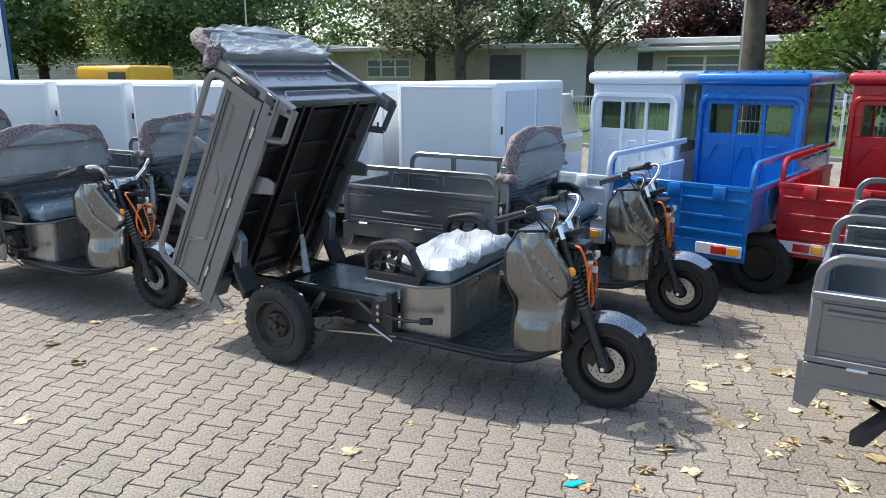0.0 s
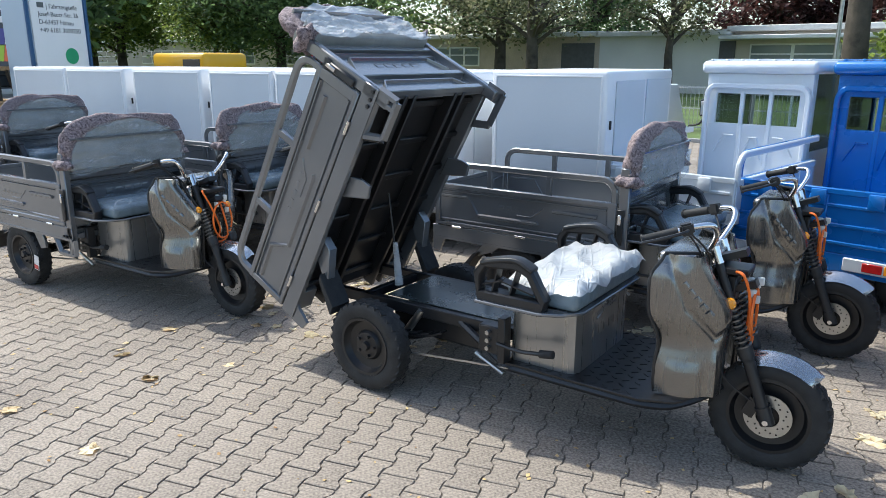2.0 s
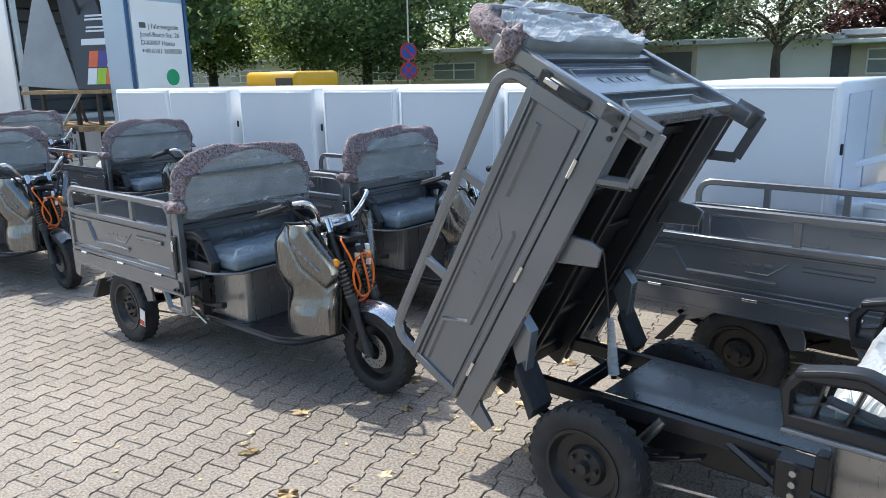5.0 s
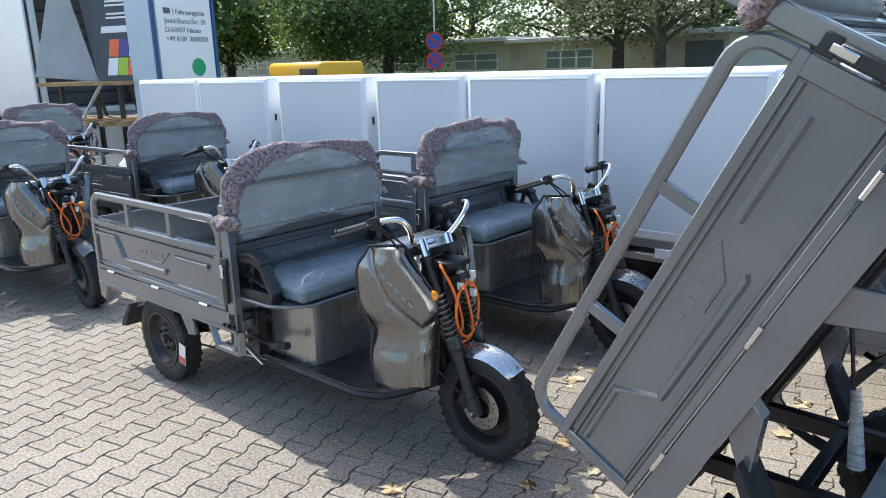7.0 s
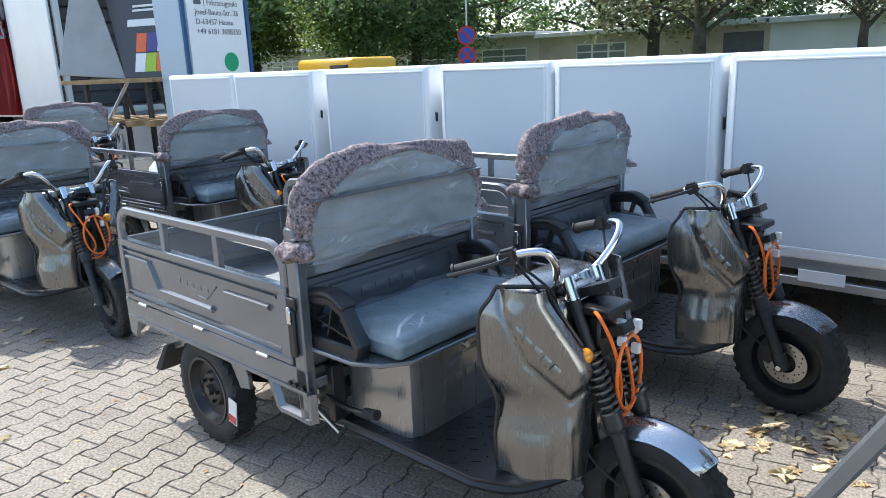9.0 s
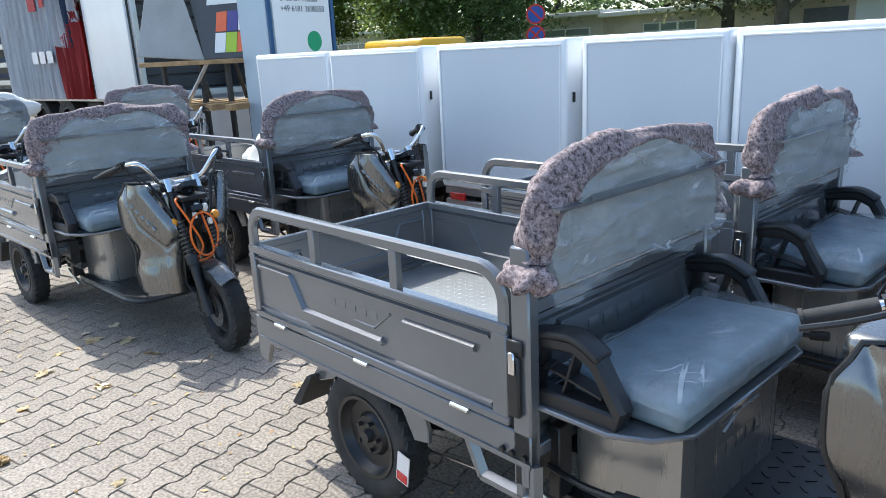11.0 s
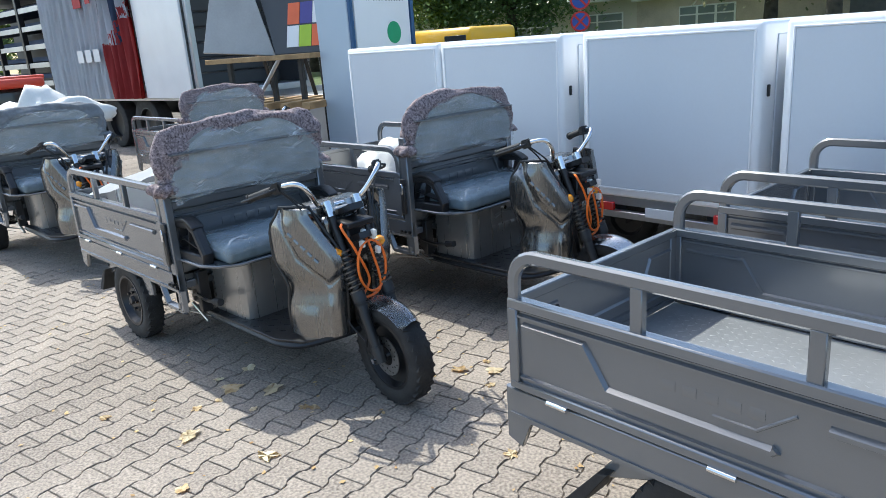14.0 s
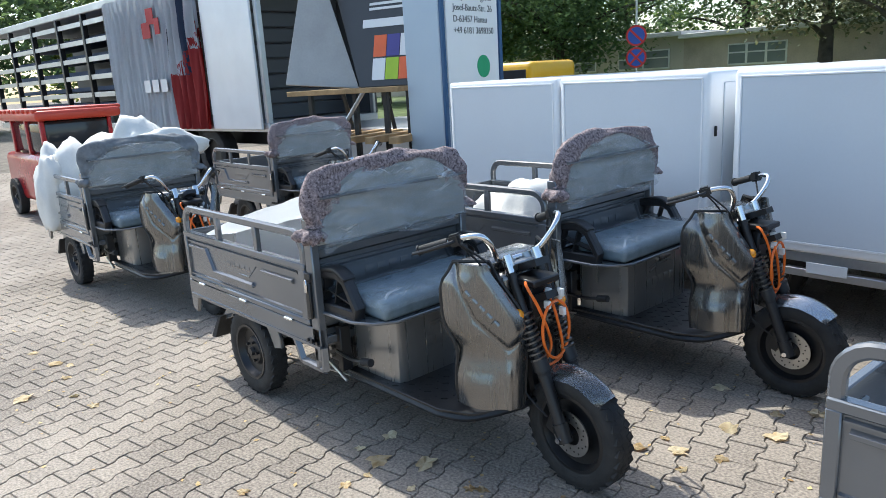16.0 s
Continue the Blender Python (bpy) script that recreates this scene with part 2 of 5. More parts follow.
CANVASG = mat("canvas_grey", (0.66, 0.70, 0.74), 0.6, 0, 0.1, 1, 0.3, 25)
CANVASR = mat("canvas_red", (0.42, 0.03, 0.03), 0.6, 0, 0.1, 1, 0.3, 25)
CANVASB = mat("canvas_blue", (0.03, 0.06, 0.13), 0.6, 0, 0.1, 1, 0.3, 25)
ALU = mat("aluminium", (0.55, 0.56, 0.57), 0.4, 0.9, 0.1, 2, 0.1, 40)
YELLOW = mat("yellow_paint", (0.75, 0.42, 0.01), 0.4, 0, 0.06, 1, coat=0.3)
SIGNBLUE = mat("sign_blue", (0.02, 0.07, 0.35), 0.4, 0, 0.03)
SIGNRED = mat("sign_red", (0.50, 0.02, 0.02), 0.4, 0, 0.03)
SACK = mat("white_sack", (0.74, 0.72, 0.67), 0.7, 0, 0.08, 5, 0.5, 60)
CYAN = mat("cyan_plastic", (0.02, 0.45, 0.55), 0.35, 0, 0.05)
PAPER = mat("paper_tag", (0.75, 0.70, 0.66), 0.7, 0, 0.05)


def leafy(m, share=0.6):
    """Lets part of the light through the leaves."""
    n, l = m.node_tree.nodes, m.node_tree.links
    b = n["Principled BSDF"]
    tr, mx = n.new("ShaderNodeBsdfTranslucent"), n.new("ShaderNodeMixShader")
    l.new(b.inputs["Base Color"].links[0].from_socket, tr.inputs["Color"])
    mx.inputs[0].default_value = share
    l.new(b.outputs[0], mx.inputs[1])
    l.new(tr.outputs[0], mx.inputs[2])
    l.new(mx.outputs[0], n["Material Output"].inputs["Surface"])


for leaf_material in (LEAF, LEAFY, LEAFB, LEAFR):
    leafy(leaf_material)


# ---- mesh helpers ----
def put(bm, name, material, parent=None, label="", smooth=40, m=None):
    """Links a bmesh as one mesh object under parent."""
    me = bpy.data.meshes.new(name)
    bmesh.ops.recalc_face_normals(bm, faces=bm.faces)
    bm.to_mesh(me)
    bm.free()
    for k in material if isinstance(material, (list, tuple)) else [material]:
        me.materials.append(k)
    if smooth:
        me.shade_smooth()
        me.set_sharp_from_angle(angle=radians(smooth))
    ob = new(name, me)
    if parent:
        ob.parent = parent
    if m is not None:
        ob.matrix_basis = m
    if label:
        ob["label"] = label
    return ob


def part(name, bm, material, parent, label="", smooth=40, m=None):
    return put(bm, name, material, parent, label, smooth, m)


def thing(name, label, category, group="", kind=""):
    return tagged(new(name), label, category, group, kind)


def box(bm, x0, x1, y0, y1, z0, z1, bevel=0.0, seg=1, mi=0):
    r = bmesh.ops.create_cube(bm, size=1.0, matrix=Matrix.Translation(((x0 + x1) / 2, (y0 + y1) / 2, (z0 + z1) / 2)) @ Matrix.Diagonal((x1 - x0, y1 - y0, z1 - z0, 1)))
    if mi:
        for f in {f for v in r["verts"] for f in v.link_faces}:
            f.material_index = mi
    if bevel:
        edges = list({e for v in r["verts"] for e in v.link_edges})
        bmesh.ops.bevel(bm, geom=edges, offset=bevel, segments=seg, affect="EDGES", profile=0.5)
    return bm


def bx(x0, x1, y0, y1, z0, z1, bevel=0.0, seg=1):
    return box(bmesh.new(), x0, x1, y0, y1, z0, z1, bevel, seg)


def cyl(bm, p0, p1, r0, r1=None, seg=14):
    p0, p1 = Vector(p0), Vector(p1)
    d = p1 - p0
    q = d.to_track_quat("Z", "Y").to_matrix().to_4x4()
    bmesh.ops.create_cone(bm, cap_ends=True, segments=seg, radius1=r0, radius2=r0 if r1 is None else r1, depth=d.length, matrix=Matrix.Translation((p0 + p1) / 2) @ q)
    return bm


def curve_pts(pts, n=6):
    """Catmull-Rom through the points."""
    p = [Vector(a) for a in pts]
    out = []
    for i in range(len(p) - 1):
        a, b, c, d = p[max(0, i - 1)], p[i], p[i + 1], p[min(len(p) - 1, i + 2)]
        for k in range(n):
            t = k / n
            out.append(0.5 * ((2 * b) + (c - a) * t + (2 * a - 5 * b + 4 * c - d) * t * t + (3 * b - a - 3 * c + d) * t ** 3))
    return out + [p[-1]]


def tube(bm, pts, r, seg=8, closed=False, flat=None, up=None):
    """Sweeps a round section, or a flat one of (width, height), along pts; r may be a list."""
    pts = [Vector(p) for p in pts]
    rings, n = [], len(pts)
    ref = Vector(up) if up else None
    for i, p in enumerate(pts):
        a = pts[(i - 1) % n] if closed or i else pts[0]
        b = pts[(i + 1) % n] if closed or i < n - 1 else pts[-1]
        t = (b - a).normalized()
        s = ref if ref else (Vector((0, 0, 1)) if abs(t.z) < 0.9 else Vector((0, 1, 0)))
        u = t.cross(s).normalized()
        if ref is None and i and u.dot(prev) < 0:
            u = -u
        prev = u
        v = u.cross(t).normalized()
        rr = r[i] if isinstance(r, list) else r
        if flat:
            w, h = flat[0] / 2, flat[1] / 2
            c = 0.5 * min(w, h)
            ring = [bm.verts.new(p + u * x + v * y) for x, y in ((-w, -h + c), (-w + c, -h), (w - c, -h), (w, -h + c), (w, h - c), (w - c, h), (-w + c, h), (-w, h - c))]
        else:
            ring = [bm.verts.new(p + (u * math.cos(k * 2 * math.pi / seg) + v * math.sin(k * 2 * math.pi / seg)) * rr) for k in range(seg)]
        rings.append(ring)
    k = len(rings[0])
    for i in range(n if closed else n - 1):
        a, b = rings[i], rings[(i + 1) % n]
        for j in range(k):
            bm.faces.new((a[j], a[(j + 1) % k], b[(j + 1) % k], b[j]))
    if not closed:
        bm.faces.new(rings[0][::-1])
        bm.faces.new(rings[-1])
    return bm


def prism(bm, outline, frame_m, depth, bevel=0.0, seg=2):
    """Extrudes a 2D outline by depth along z of frame_m."""
    lo = [bm.verts.new(frame_m @ Vector((x, y, 0))) for x, y in outline]
    hi = [bm.verts.new(frame_m @ Vector((x, y, depth))) for x, y in outline]
    n = len(outline)
    fs = [bm.faces.new(lo[::-1]), bm.faces.new(hi)]
    for i in range(n):
        fs.append(bm.faces.new((lo[i], lo[(i + 1) % n], hi[(i + 1) % n], hi[i])))
    if bevel:
        bmesh.ops.bevel(bm, geom=list(fs[1].edges) + list(fs[0].edges), offset=bevel, segments=seg, affect="EDGES", profile=0.5)
    return bm


def lathe(bm, prof, centre, seg=32):
    """Turns (radius, y) about the y axis through centre."""
    c = Vector(centre)
    rings = [[bm.verts.new(c + Vector((r * math.cos(a), y, r * math.sin(a)))) for a in (k * 2 * math.pi / seg for k in range(seg))] for r, y in prof]
    for a, b in zip(rings, rings[1:]):
        for k in range(seg):
            bm.faces.new((a[k], a[(k + 1) % seg], b[(k + 1) % seg], b[k]))
    return bm


XZ = Matrix(((1, 0, 0, 0), (0, 0, -1, 0), (0, 1, 0, 0), (0, 0, 0, 1)))  # outline in x, z; depth towards -y
XZB = Matrix(((1, 0, 0, 0), (0, 0, 1, 0), (0, 1, 0, 0), (0, 0, 0, 1)))  # depth towards +y
YZ = Matrix(((0, 0, 1, 0), (1, 0, 0, 0), (0, 1, 0, 0), (0, 0, 0, 1)))  # outline in y, z; depth towards +x


def strip(bm, pts, width, thick, m):
    """A raised flat bead along a polyline in the plane of m."""
    p = [m @ Vector((a, b, thick / 2)) for a, b in pts]
    up = (m.to_3x3() @ Vector((0, 0, 1))).normalized()
    rings = []
    for i, q in enumerate(p):
        t = (p[min(len(p) - 1, i + 1)] - p[max(0, i - 1)]).normalized()
        u = t.cross(up).normalized()
        rings.append([bm.verts.new(q + u * x * width + up * y * thick) for x, y in ((-0.5, -0.5), (0.5, -0.5), (0.20, 0.5), (-0.20, 0.5))])
    for a, b in zip(rings, rings[1:]):
        for j in range(4):
            bm.faces.new((a[j], a[(j + 1) % 4], b[(j + 1) % 4], b[j]))
    bm.faces.new(rings[0][::-1])
    bm.faces.new(rings[-1])
    return bm


# ---- cargo tricycle: x ahead, rear axle over the origin ----
def wheel(parent, name, x, y, z, r, w, rim_r, front=False):
    side = -1 if y < 0 else 1
    bm = bmesh.new()
    h = w / 2
    prof = [(rim_r, -h * 0.72), (rim_r + 0.012, -h * 0.9), (r - 0.045, -h), (r - 0.018, -h * 0.93), (r - 0.007, -h * 0.72), (r - 0.004, 0), (r - 0.007, h * 0.72), (r - 0.018, h * 0.93), (r - 0.045, h), (rim_r + 0.012, h * 0.9), (rim_r, h * 0.72)]
    lathe(bm, prof, (x, y, z), 40)
    ty = part(name, bm, RUBBER, parent, "black block-tread tyre on a steel rim")
    bm = bmesh.new()
    for k in range(30):
        for s in (-1, 0, 1):
            a = (k + 0.5 * (s == 0)) * 2 * math.pi / 30
            m = Matrix.Translation((x, y, z)) @ Matrix.Rotation(-a, 4, "Y") @ Matrix.Translation((r - 0.0122, s * h * 0.60, 0)) @ Matrix.Rotation(0.45 * (s or 0.7), 4, "X") @ Matrix.Diagonal((0.016, h * 0.52, 0.030, 1))
            bmesh.ops.create_cube(bm, size=1.0, matrix=m)
    tagged(part("tread", bm, RUBBER, ty), kind="stuff")
    bm = bmesh.new()
    o = side * h
    lathe(bm, [(rim_r + 0.012, o * 0.88), (rim_r + 0.010, o * 0.98), (rim_r - 0.004, o * 0.95), (rim_r - 0.012, o * 0.55), (rim_r - 0.022, o * 0.30), (0.085, o * 0.18), (0.072, o * 0.50), (0.045, o * 0.55), (0.0, o * 0.55)], (x, y, z), 32)
    lathe(bm, [(rim_r + 0.012, -o * 0.88), (rim_r - 0.004, -o * 0.9), (rim_r - 0.02, -o * 0.3), (0.06, -o * 0.1), (0, -o * 0.1)], (x, y, z), 32)
    part("rim", bm, BLACK, ty)
    bm = bmesh.new()
    for k in range(5):
        a = k * 2 * math.pi / 5
        p = Vector((x + 0.055 * math.cos(a), y + o * 0.5, z + 0.055 * math.sin(a)))
        cyl(bm, p, p + Vector((0, side * 0.018, 0)), 0.009, seg=6)
    cyl(bm, (x, y + o * 0.4, z), (x, y + o * 0.95, z), 0.03, 0.022, 12)
    part("wheel_hub", bm, BPLAST, ty)
    if front:
        bm = bmesh.new()
        for s in (-1, 1):
            y0 = y + s * (h * 0.80)
            lathe(bm, [(0.048, y0 - y), (0.098, y0 - y), (0.098, y0 - y + s * 0.005), (0.048, y0 - y + s * 0.005), (0.048, y0 - y)], (x, y, z), 36)
        part("brake_disc", bm, STEEL, ty, "drilled bare steel brake disc")
        bm = bmesh.new()
        for s in (-1, 1):
            for k in range(24):
                a = k * 2 * math.pi / 24
                rr = 0.064 + 0.011 * (k % 3)
                p = Vector((x + rr * math.cos(a), y + s * (h * 0.80 + 0.0055), z + rr * math.sin(a)))
                cyl(bm, p, p + Vector((0, s * 0.001, 0)), 0.0042, seg=8)
        tagged(part("disc_holes", bm, BLACK, ty), kind="stuff")
    return ty


def stamp(name, x0, x1, z0, z1, m, thick, material, parent):
    """Five raised shapes where a maker's mark is stamped."""
    w = (x1 - x0) / 5
    for k in range(5):
        a = x0 + k * w
        part(name, strip(bmesh.new(), [(a + w * 0.14, (z0 + z1) / 2), (a + w * 0.80, (z0 + z1) / 2)], (z1 - z0) * 0.8, thick, m), material, parent)


def bed_side(parent, s):
    """One drop side with its rail, at y = s * 0.49."""
    m = XZ if s < 0 else XZB
    at = Matrix.Translation((0, s * 0.485, 0))
    bm = bx(-0.64, 0.71, s * 0.485 - 0.008, s * 0.485 + 0.008, 0.595, 0.865)
    for z0, z1 in ((0.575, 0.605), (0.845, 0.880)):
        box(bm, -0.655, 0.725, s * 0.485 - 0.021, s * 0.485 + 0.021, z0, z1, 0.005)
    for x0, x1 in ((-0.655, -0.615), (0.665, 0.725)):
        box(bm, x0, x1, s * 0.485 - 0.0205, s * 0.485 + 0.0205, 0.60, 0.85, 0.004)
    side = part("side_panel", bm, GREY, parent)
    mm = at @ m @ Matrix.Translation((0, 0, 0.008))
    inner = at @ (XZB if s < 0 else XZ) @ Matrix.Translation((0, 0, 0.008))
    zig = [(-0.595, 0.795), (-0.37, 0.795), (-0.29, 0.675), (0.17, 0.675), (0.18, 0.685)]
    for pts, w, k, f in (([(-0.61, 0.828), (0.66, 0.828)], 0.016, 0.013, mm), ([(-0.61, 0.622), (0.66, 0.622)], 0.016, 0.010, mm), (zig, 0.030, 0.014, mm), ([(0.29, 0.775), (0.60, 0.775)], 0.030, 0.014, mm), ([(0.02, 0.715), (0.13, 0.715), (0.22, 0.785)], 0.010, 0.005, mm), (zig, 0.018, 0.010, inner), ([(-0.61, 0.832), (0.66, 0.832)], 0.016, 0.010, inner), ([(0.29, 0.775), (0.60, 0.775)], 0.020, 0.010, inner)):
        part("pressed_ridge", strip(bmesh.new(), pts, w, k, f), GREY, parent)
    stamp("stamped_mark", -0.13, 0.16, 0.738, 0.778, mm, 0.002, GREY, parent)
    # rail
    y = s * 0.485
    pts = [(-0.636, y, 0.875), (-0.636, y, 0.93)] + [(-0.546 - 0.09 * math.cos(a), y, 0.93 + 0.09 * math.sin(a)) for a in [k * math.pi / 12 for k in range(1, 7)]]
    pts += [(0.615 + 0.09 * math.sin(a), y, 0.93 + 0.09 * math.cos(a)) for a in [k * math.pi / 12 for k in range(0, 7)]] + [(0.705, y, 0.875)]
    bm = tube(bmesh.new(), pts, 1, flat=(0.042, 0.030), up=(0, 1, 0))
    rail = part("side_rail", bm, GREY, parent)
    for x in (-0.20, 0.25):
        bm = bx(x - 0.019, x + 0.019, y - 0.013, y + 0.013, 0.875, 1.005, 0.003)
        part("rail_post", bm, GREY, parent)
    # sill under the drop side, with hinges
    bm = bx(-0.66, 0.80, s * 0.470, s * 0.500, 0.470, 0.570, 0.004)
    box(bm, -0.66, 0.80, s * 0.500, s * 0.506, 0.470, 0.486)
    part("sill", bm, GREY, parent)
    for x in (-0.50, 0.02, 0.50):
        bm = cyl(bmesh.new(), (x, s * 0.508, 0.572), (x + 0.075, s * 0.508, 0.572), 0.009, seg=10)
        part("hinge", bm, CHROME, parent)
    # latch at the front end
    bm = bx(0.735, 0.775, s * 0.502, s * 0.518, 0.62, 0.80, 0.006)
    box(bm, 0.728, 0.782, s * 0.502, s * 0.512, 0.80, 0.845, 0.004)
    lt = part("latch", bm, BPLAST, parent)
    bm = bx(0.744, 0.766, s * 0.518, s * 0.526, 0.75, 0.815, 0.003)
    part("latch_hook", bm, CHROME, parent)
    # rear foot, wheel stay, front bracket
    o = XZ if s < 0 else XZB
    f = Matrix.Translation((0, s * 0.478, 0)) @ o
    bm = prism(bmesh.new(), [(-0.68, 0.57), (-0.68, 0.385), (-0.62, 0.365), (-0.585, 0.46), (-0.52, 0.50), (-0.52, 0.57)], f, 0.02, 0.003, 1)
    box(bm, -0.655, -0.52, s * 0.33, s * 0.478, 0.50, 0.56, 0.004)
    part("rear_foot", bm, GREY, parent)
    bm = prism(bmesh.new(), [(0.16, 0.50), (0.26, 0.33), (0.33, 0.345), (0.33, 0.40), (0.29, 0.50)], Matrix.Translation((0, s * 0.44, 0)) @ o, 0.022, 0.004, 1)
    part("mudguard_stay", bm, GREY, parent)
    bm = prism(bmesh.new(), [(-0.24, 0.50), (-0.12, 0.50), (-0.15, 0.43), (-0.31, 0.37), (-0.33, 0.40)], Matrix.Translation((0, s * 0.40, 0)) @ o, 0.06, 0.004, 1)
    part("flap_bracket", bm, GREY, parent)
    bm = prism(bmesh.new(), [(-0.29, 0.405), (-0.33, 0.395), (-0.455, 0.245), (-0.435, 0.24), (-0.415, 0.25), (-0.40, 0.245)], Matrix.Translation((0, s * 0.36, 0)) @ o, 0.14, 0.003, 1)
    part("mud_flap", bm, RUBBER, parent)
    bm = bmesh.new()
    t = [(0.545, 0.478), (0.60, 0.360), (0.80, 0.360), (0.80, 0.478)]
    for a, b in zip(t, t[1:] + t[:1]):
        strip(bm, [a, b], 0.045, 0.022, f)
    strip(bm, [(0.755, 0.47), (0.755, 0.365)], 0.05, 0.022, f)
    part("step_bracket", bm, GREY, parent)
    for x, z in ((0.735, 0.50), (0.78, 0.50), (0.70, 0.50)):
        part("bolt", cyl(bmesh.new(), (x, s * 0.498, z), (x, s * 0.512, z), 0.010, seg=6), BLACK, parent)


def arch_top(y):
    """Height of the backrest's rounded top edge."""
    a = abs(y) / 0.47
    return 1.312 - 0.20 * max(0, a - 0.25) ** 2.3 / 0.75 ** 2.3


def blanket(parent, seed, mater, droop):
    """Fleece wrapped over the top edge of the backrest, knotted at the lower corners."""
    rnd = random.Random(seed)
    ctrl = [(-0.475, 0.985), (-0.478, 1.07), (-0.468, 1.145), (-0.42, 1.235), (-0.29, 1.302), (0, 1.335), (0.29, 1.302), (0.42, 1.235), (0.468, 1.145), (0.478, 1.07), (0.475, 1.01)]
    path = curve_pts([(0, a, b) for a, b in ctrl], 9)
    bm, seg, n = bmesh.new(), 26, len(path)
    off = Vector((rnd.uniform(0, 50), rnd.uniform(0, 50), 0))
    rings = []
    for i, p in enumerate(path):
        u = i / (n - 1)
        wide = (0.034 if droop < 0.06 else 0.042) + droop * (math.exp(-((u - 0.30) / 0.10) ** 2) + math.exp(-((u - 0.70) / 0.10) ** 2)) + 0.008 * math.sin(u * 17 + seed)
        thick = 0.050
        tx = path[min(n - 1, i + 1)] - path[max(0, i - 1)]
        inw = Vector((0, -tx.z, tx.y)).normalized()
        if inw.dot(Vector((0, 0, 1.1)) - Vector((0, p.y, p.z))) < 0 and inw.z > 0:
            inw = -inw
        pinch = 1 - 0.26 * math.exp(-((u - 0.105) / 0.03) ** 2) - 0.22 * math.exp(-((u - 0.91) / 0.03) ** 2)
        pinch *= 0.92 + 0.62 * math.exp(-((u - 0.05) / 0.035) ** 2) - 0.45 * math.exp(-(u / 0.012) ** 2) - 0.45 * math.exp(-((1 - u) / 0.012) ** 2) + 0.4 * math.exp(-((u - 0.97) / 0.04) ** 2)
        ring = []
        for k in range(seg):
            a = k * 2 * math.pi / seg
            c, s2 = math.cos(a), math.sin(a)
            q = p + Vector((0.79, 0, 0)) + Vector((1, 0, 0)) * c * thick * pinch + inw * (s2 * wide * pinch + wide * 0.30)
            nz = noise.noise(q * 5 + off) * 0.024 + (abs(noise.noise(q * 11 + off)) - 0.25) * 0.020 + 0.007 * math.sin(4 * a + 9 * noise.noise(Vector((u * 6, seed, 2)))) + 0.020 * (math.exp(-(u / 0.09) ** 2) + math.exp(-((1 - u) / 0.07) ** 2)) * math.sin(5 * a + 40 * u) + noise.noise(q * 30 + off) * 0.004
            d = (q - p - Vector((0.79, 0, 0))).normalized()
            ring.append(bm.verts.new(q + d * nz))
        rings.append(ring)
    for a, b in zip(rings, rings[1:]):
        for k in range(seg):
            bm.faces.new((a[k], a[(k + 1) % seg], b[(k + 1) % seg], b[k]))
    bm.faces.new(rings[0][::-1])
    bm.faces.new(rings[-1])
    return part("blanket", bm, mater, parent, "mottled brown fleece wrapped over the backrest", 80)


def film_sheet(parent, name, seed, x, y0, y1, zf0, zf1, amp, material, nu=40, nv=30):
    """Crumpled film standing in the plane x; zf0, zf1 give its lower and upper edge over y."""
    bm = bmesh.new()
    off = Vector((seed * 7.1, seed * 3.3, 0))
    g = []
    for i in range(nu + 1):
        y = y0 + (y1 - y0) * i / nu
        a, b = zf0(y), zf1(y)
        row = []
        for j in range(nv + 1):
            z = a + (b - a) * j / nv
            q = Vector((y * 4 + z * 2.5, z * 13, 0)) + off
            d = amp * (0.7 * (1 - abs(noise.noise(q * 0.8))) ** 5 + 0.45 * (1 - abs(noise.noise(q * 1.9 + Vector((3, 9, 0))))) ** 6 + 0.25 * noise.noise(q * 0.6))
            row.append(bm.verts.new((x + d, y, z)))
        g.append(row)
    for i in range(nu):
        for j in range(nv):
            bm.faces.new((g[i][j], g[i + 1][j], g[i + 1][j + 1], g[i][j + 1]))
    return part(name, bm, material, parent, "", 70)


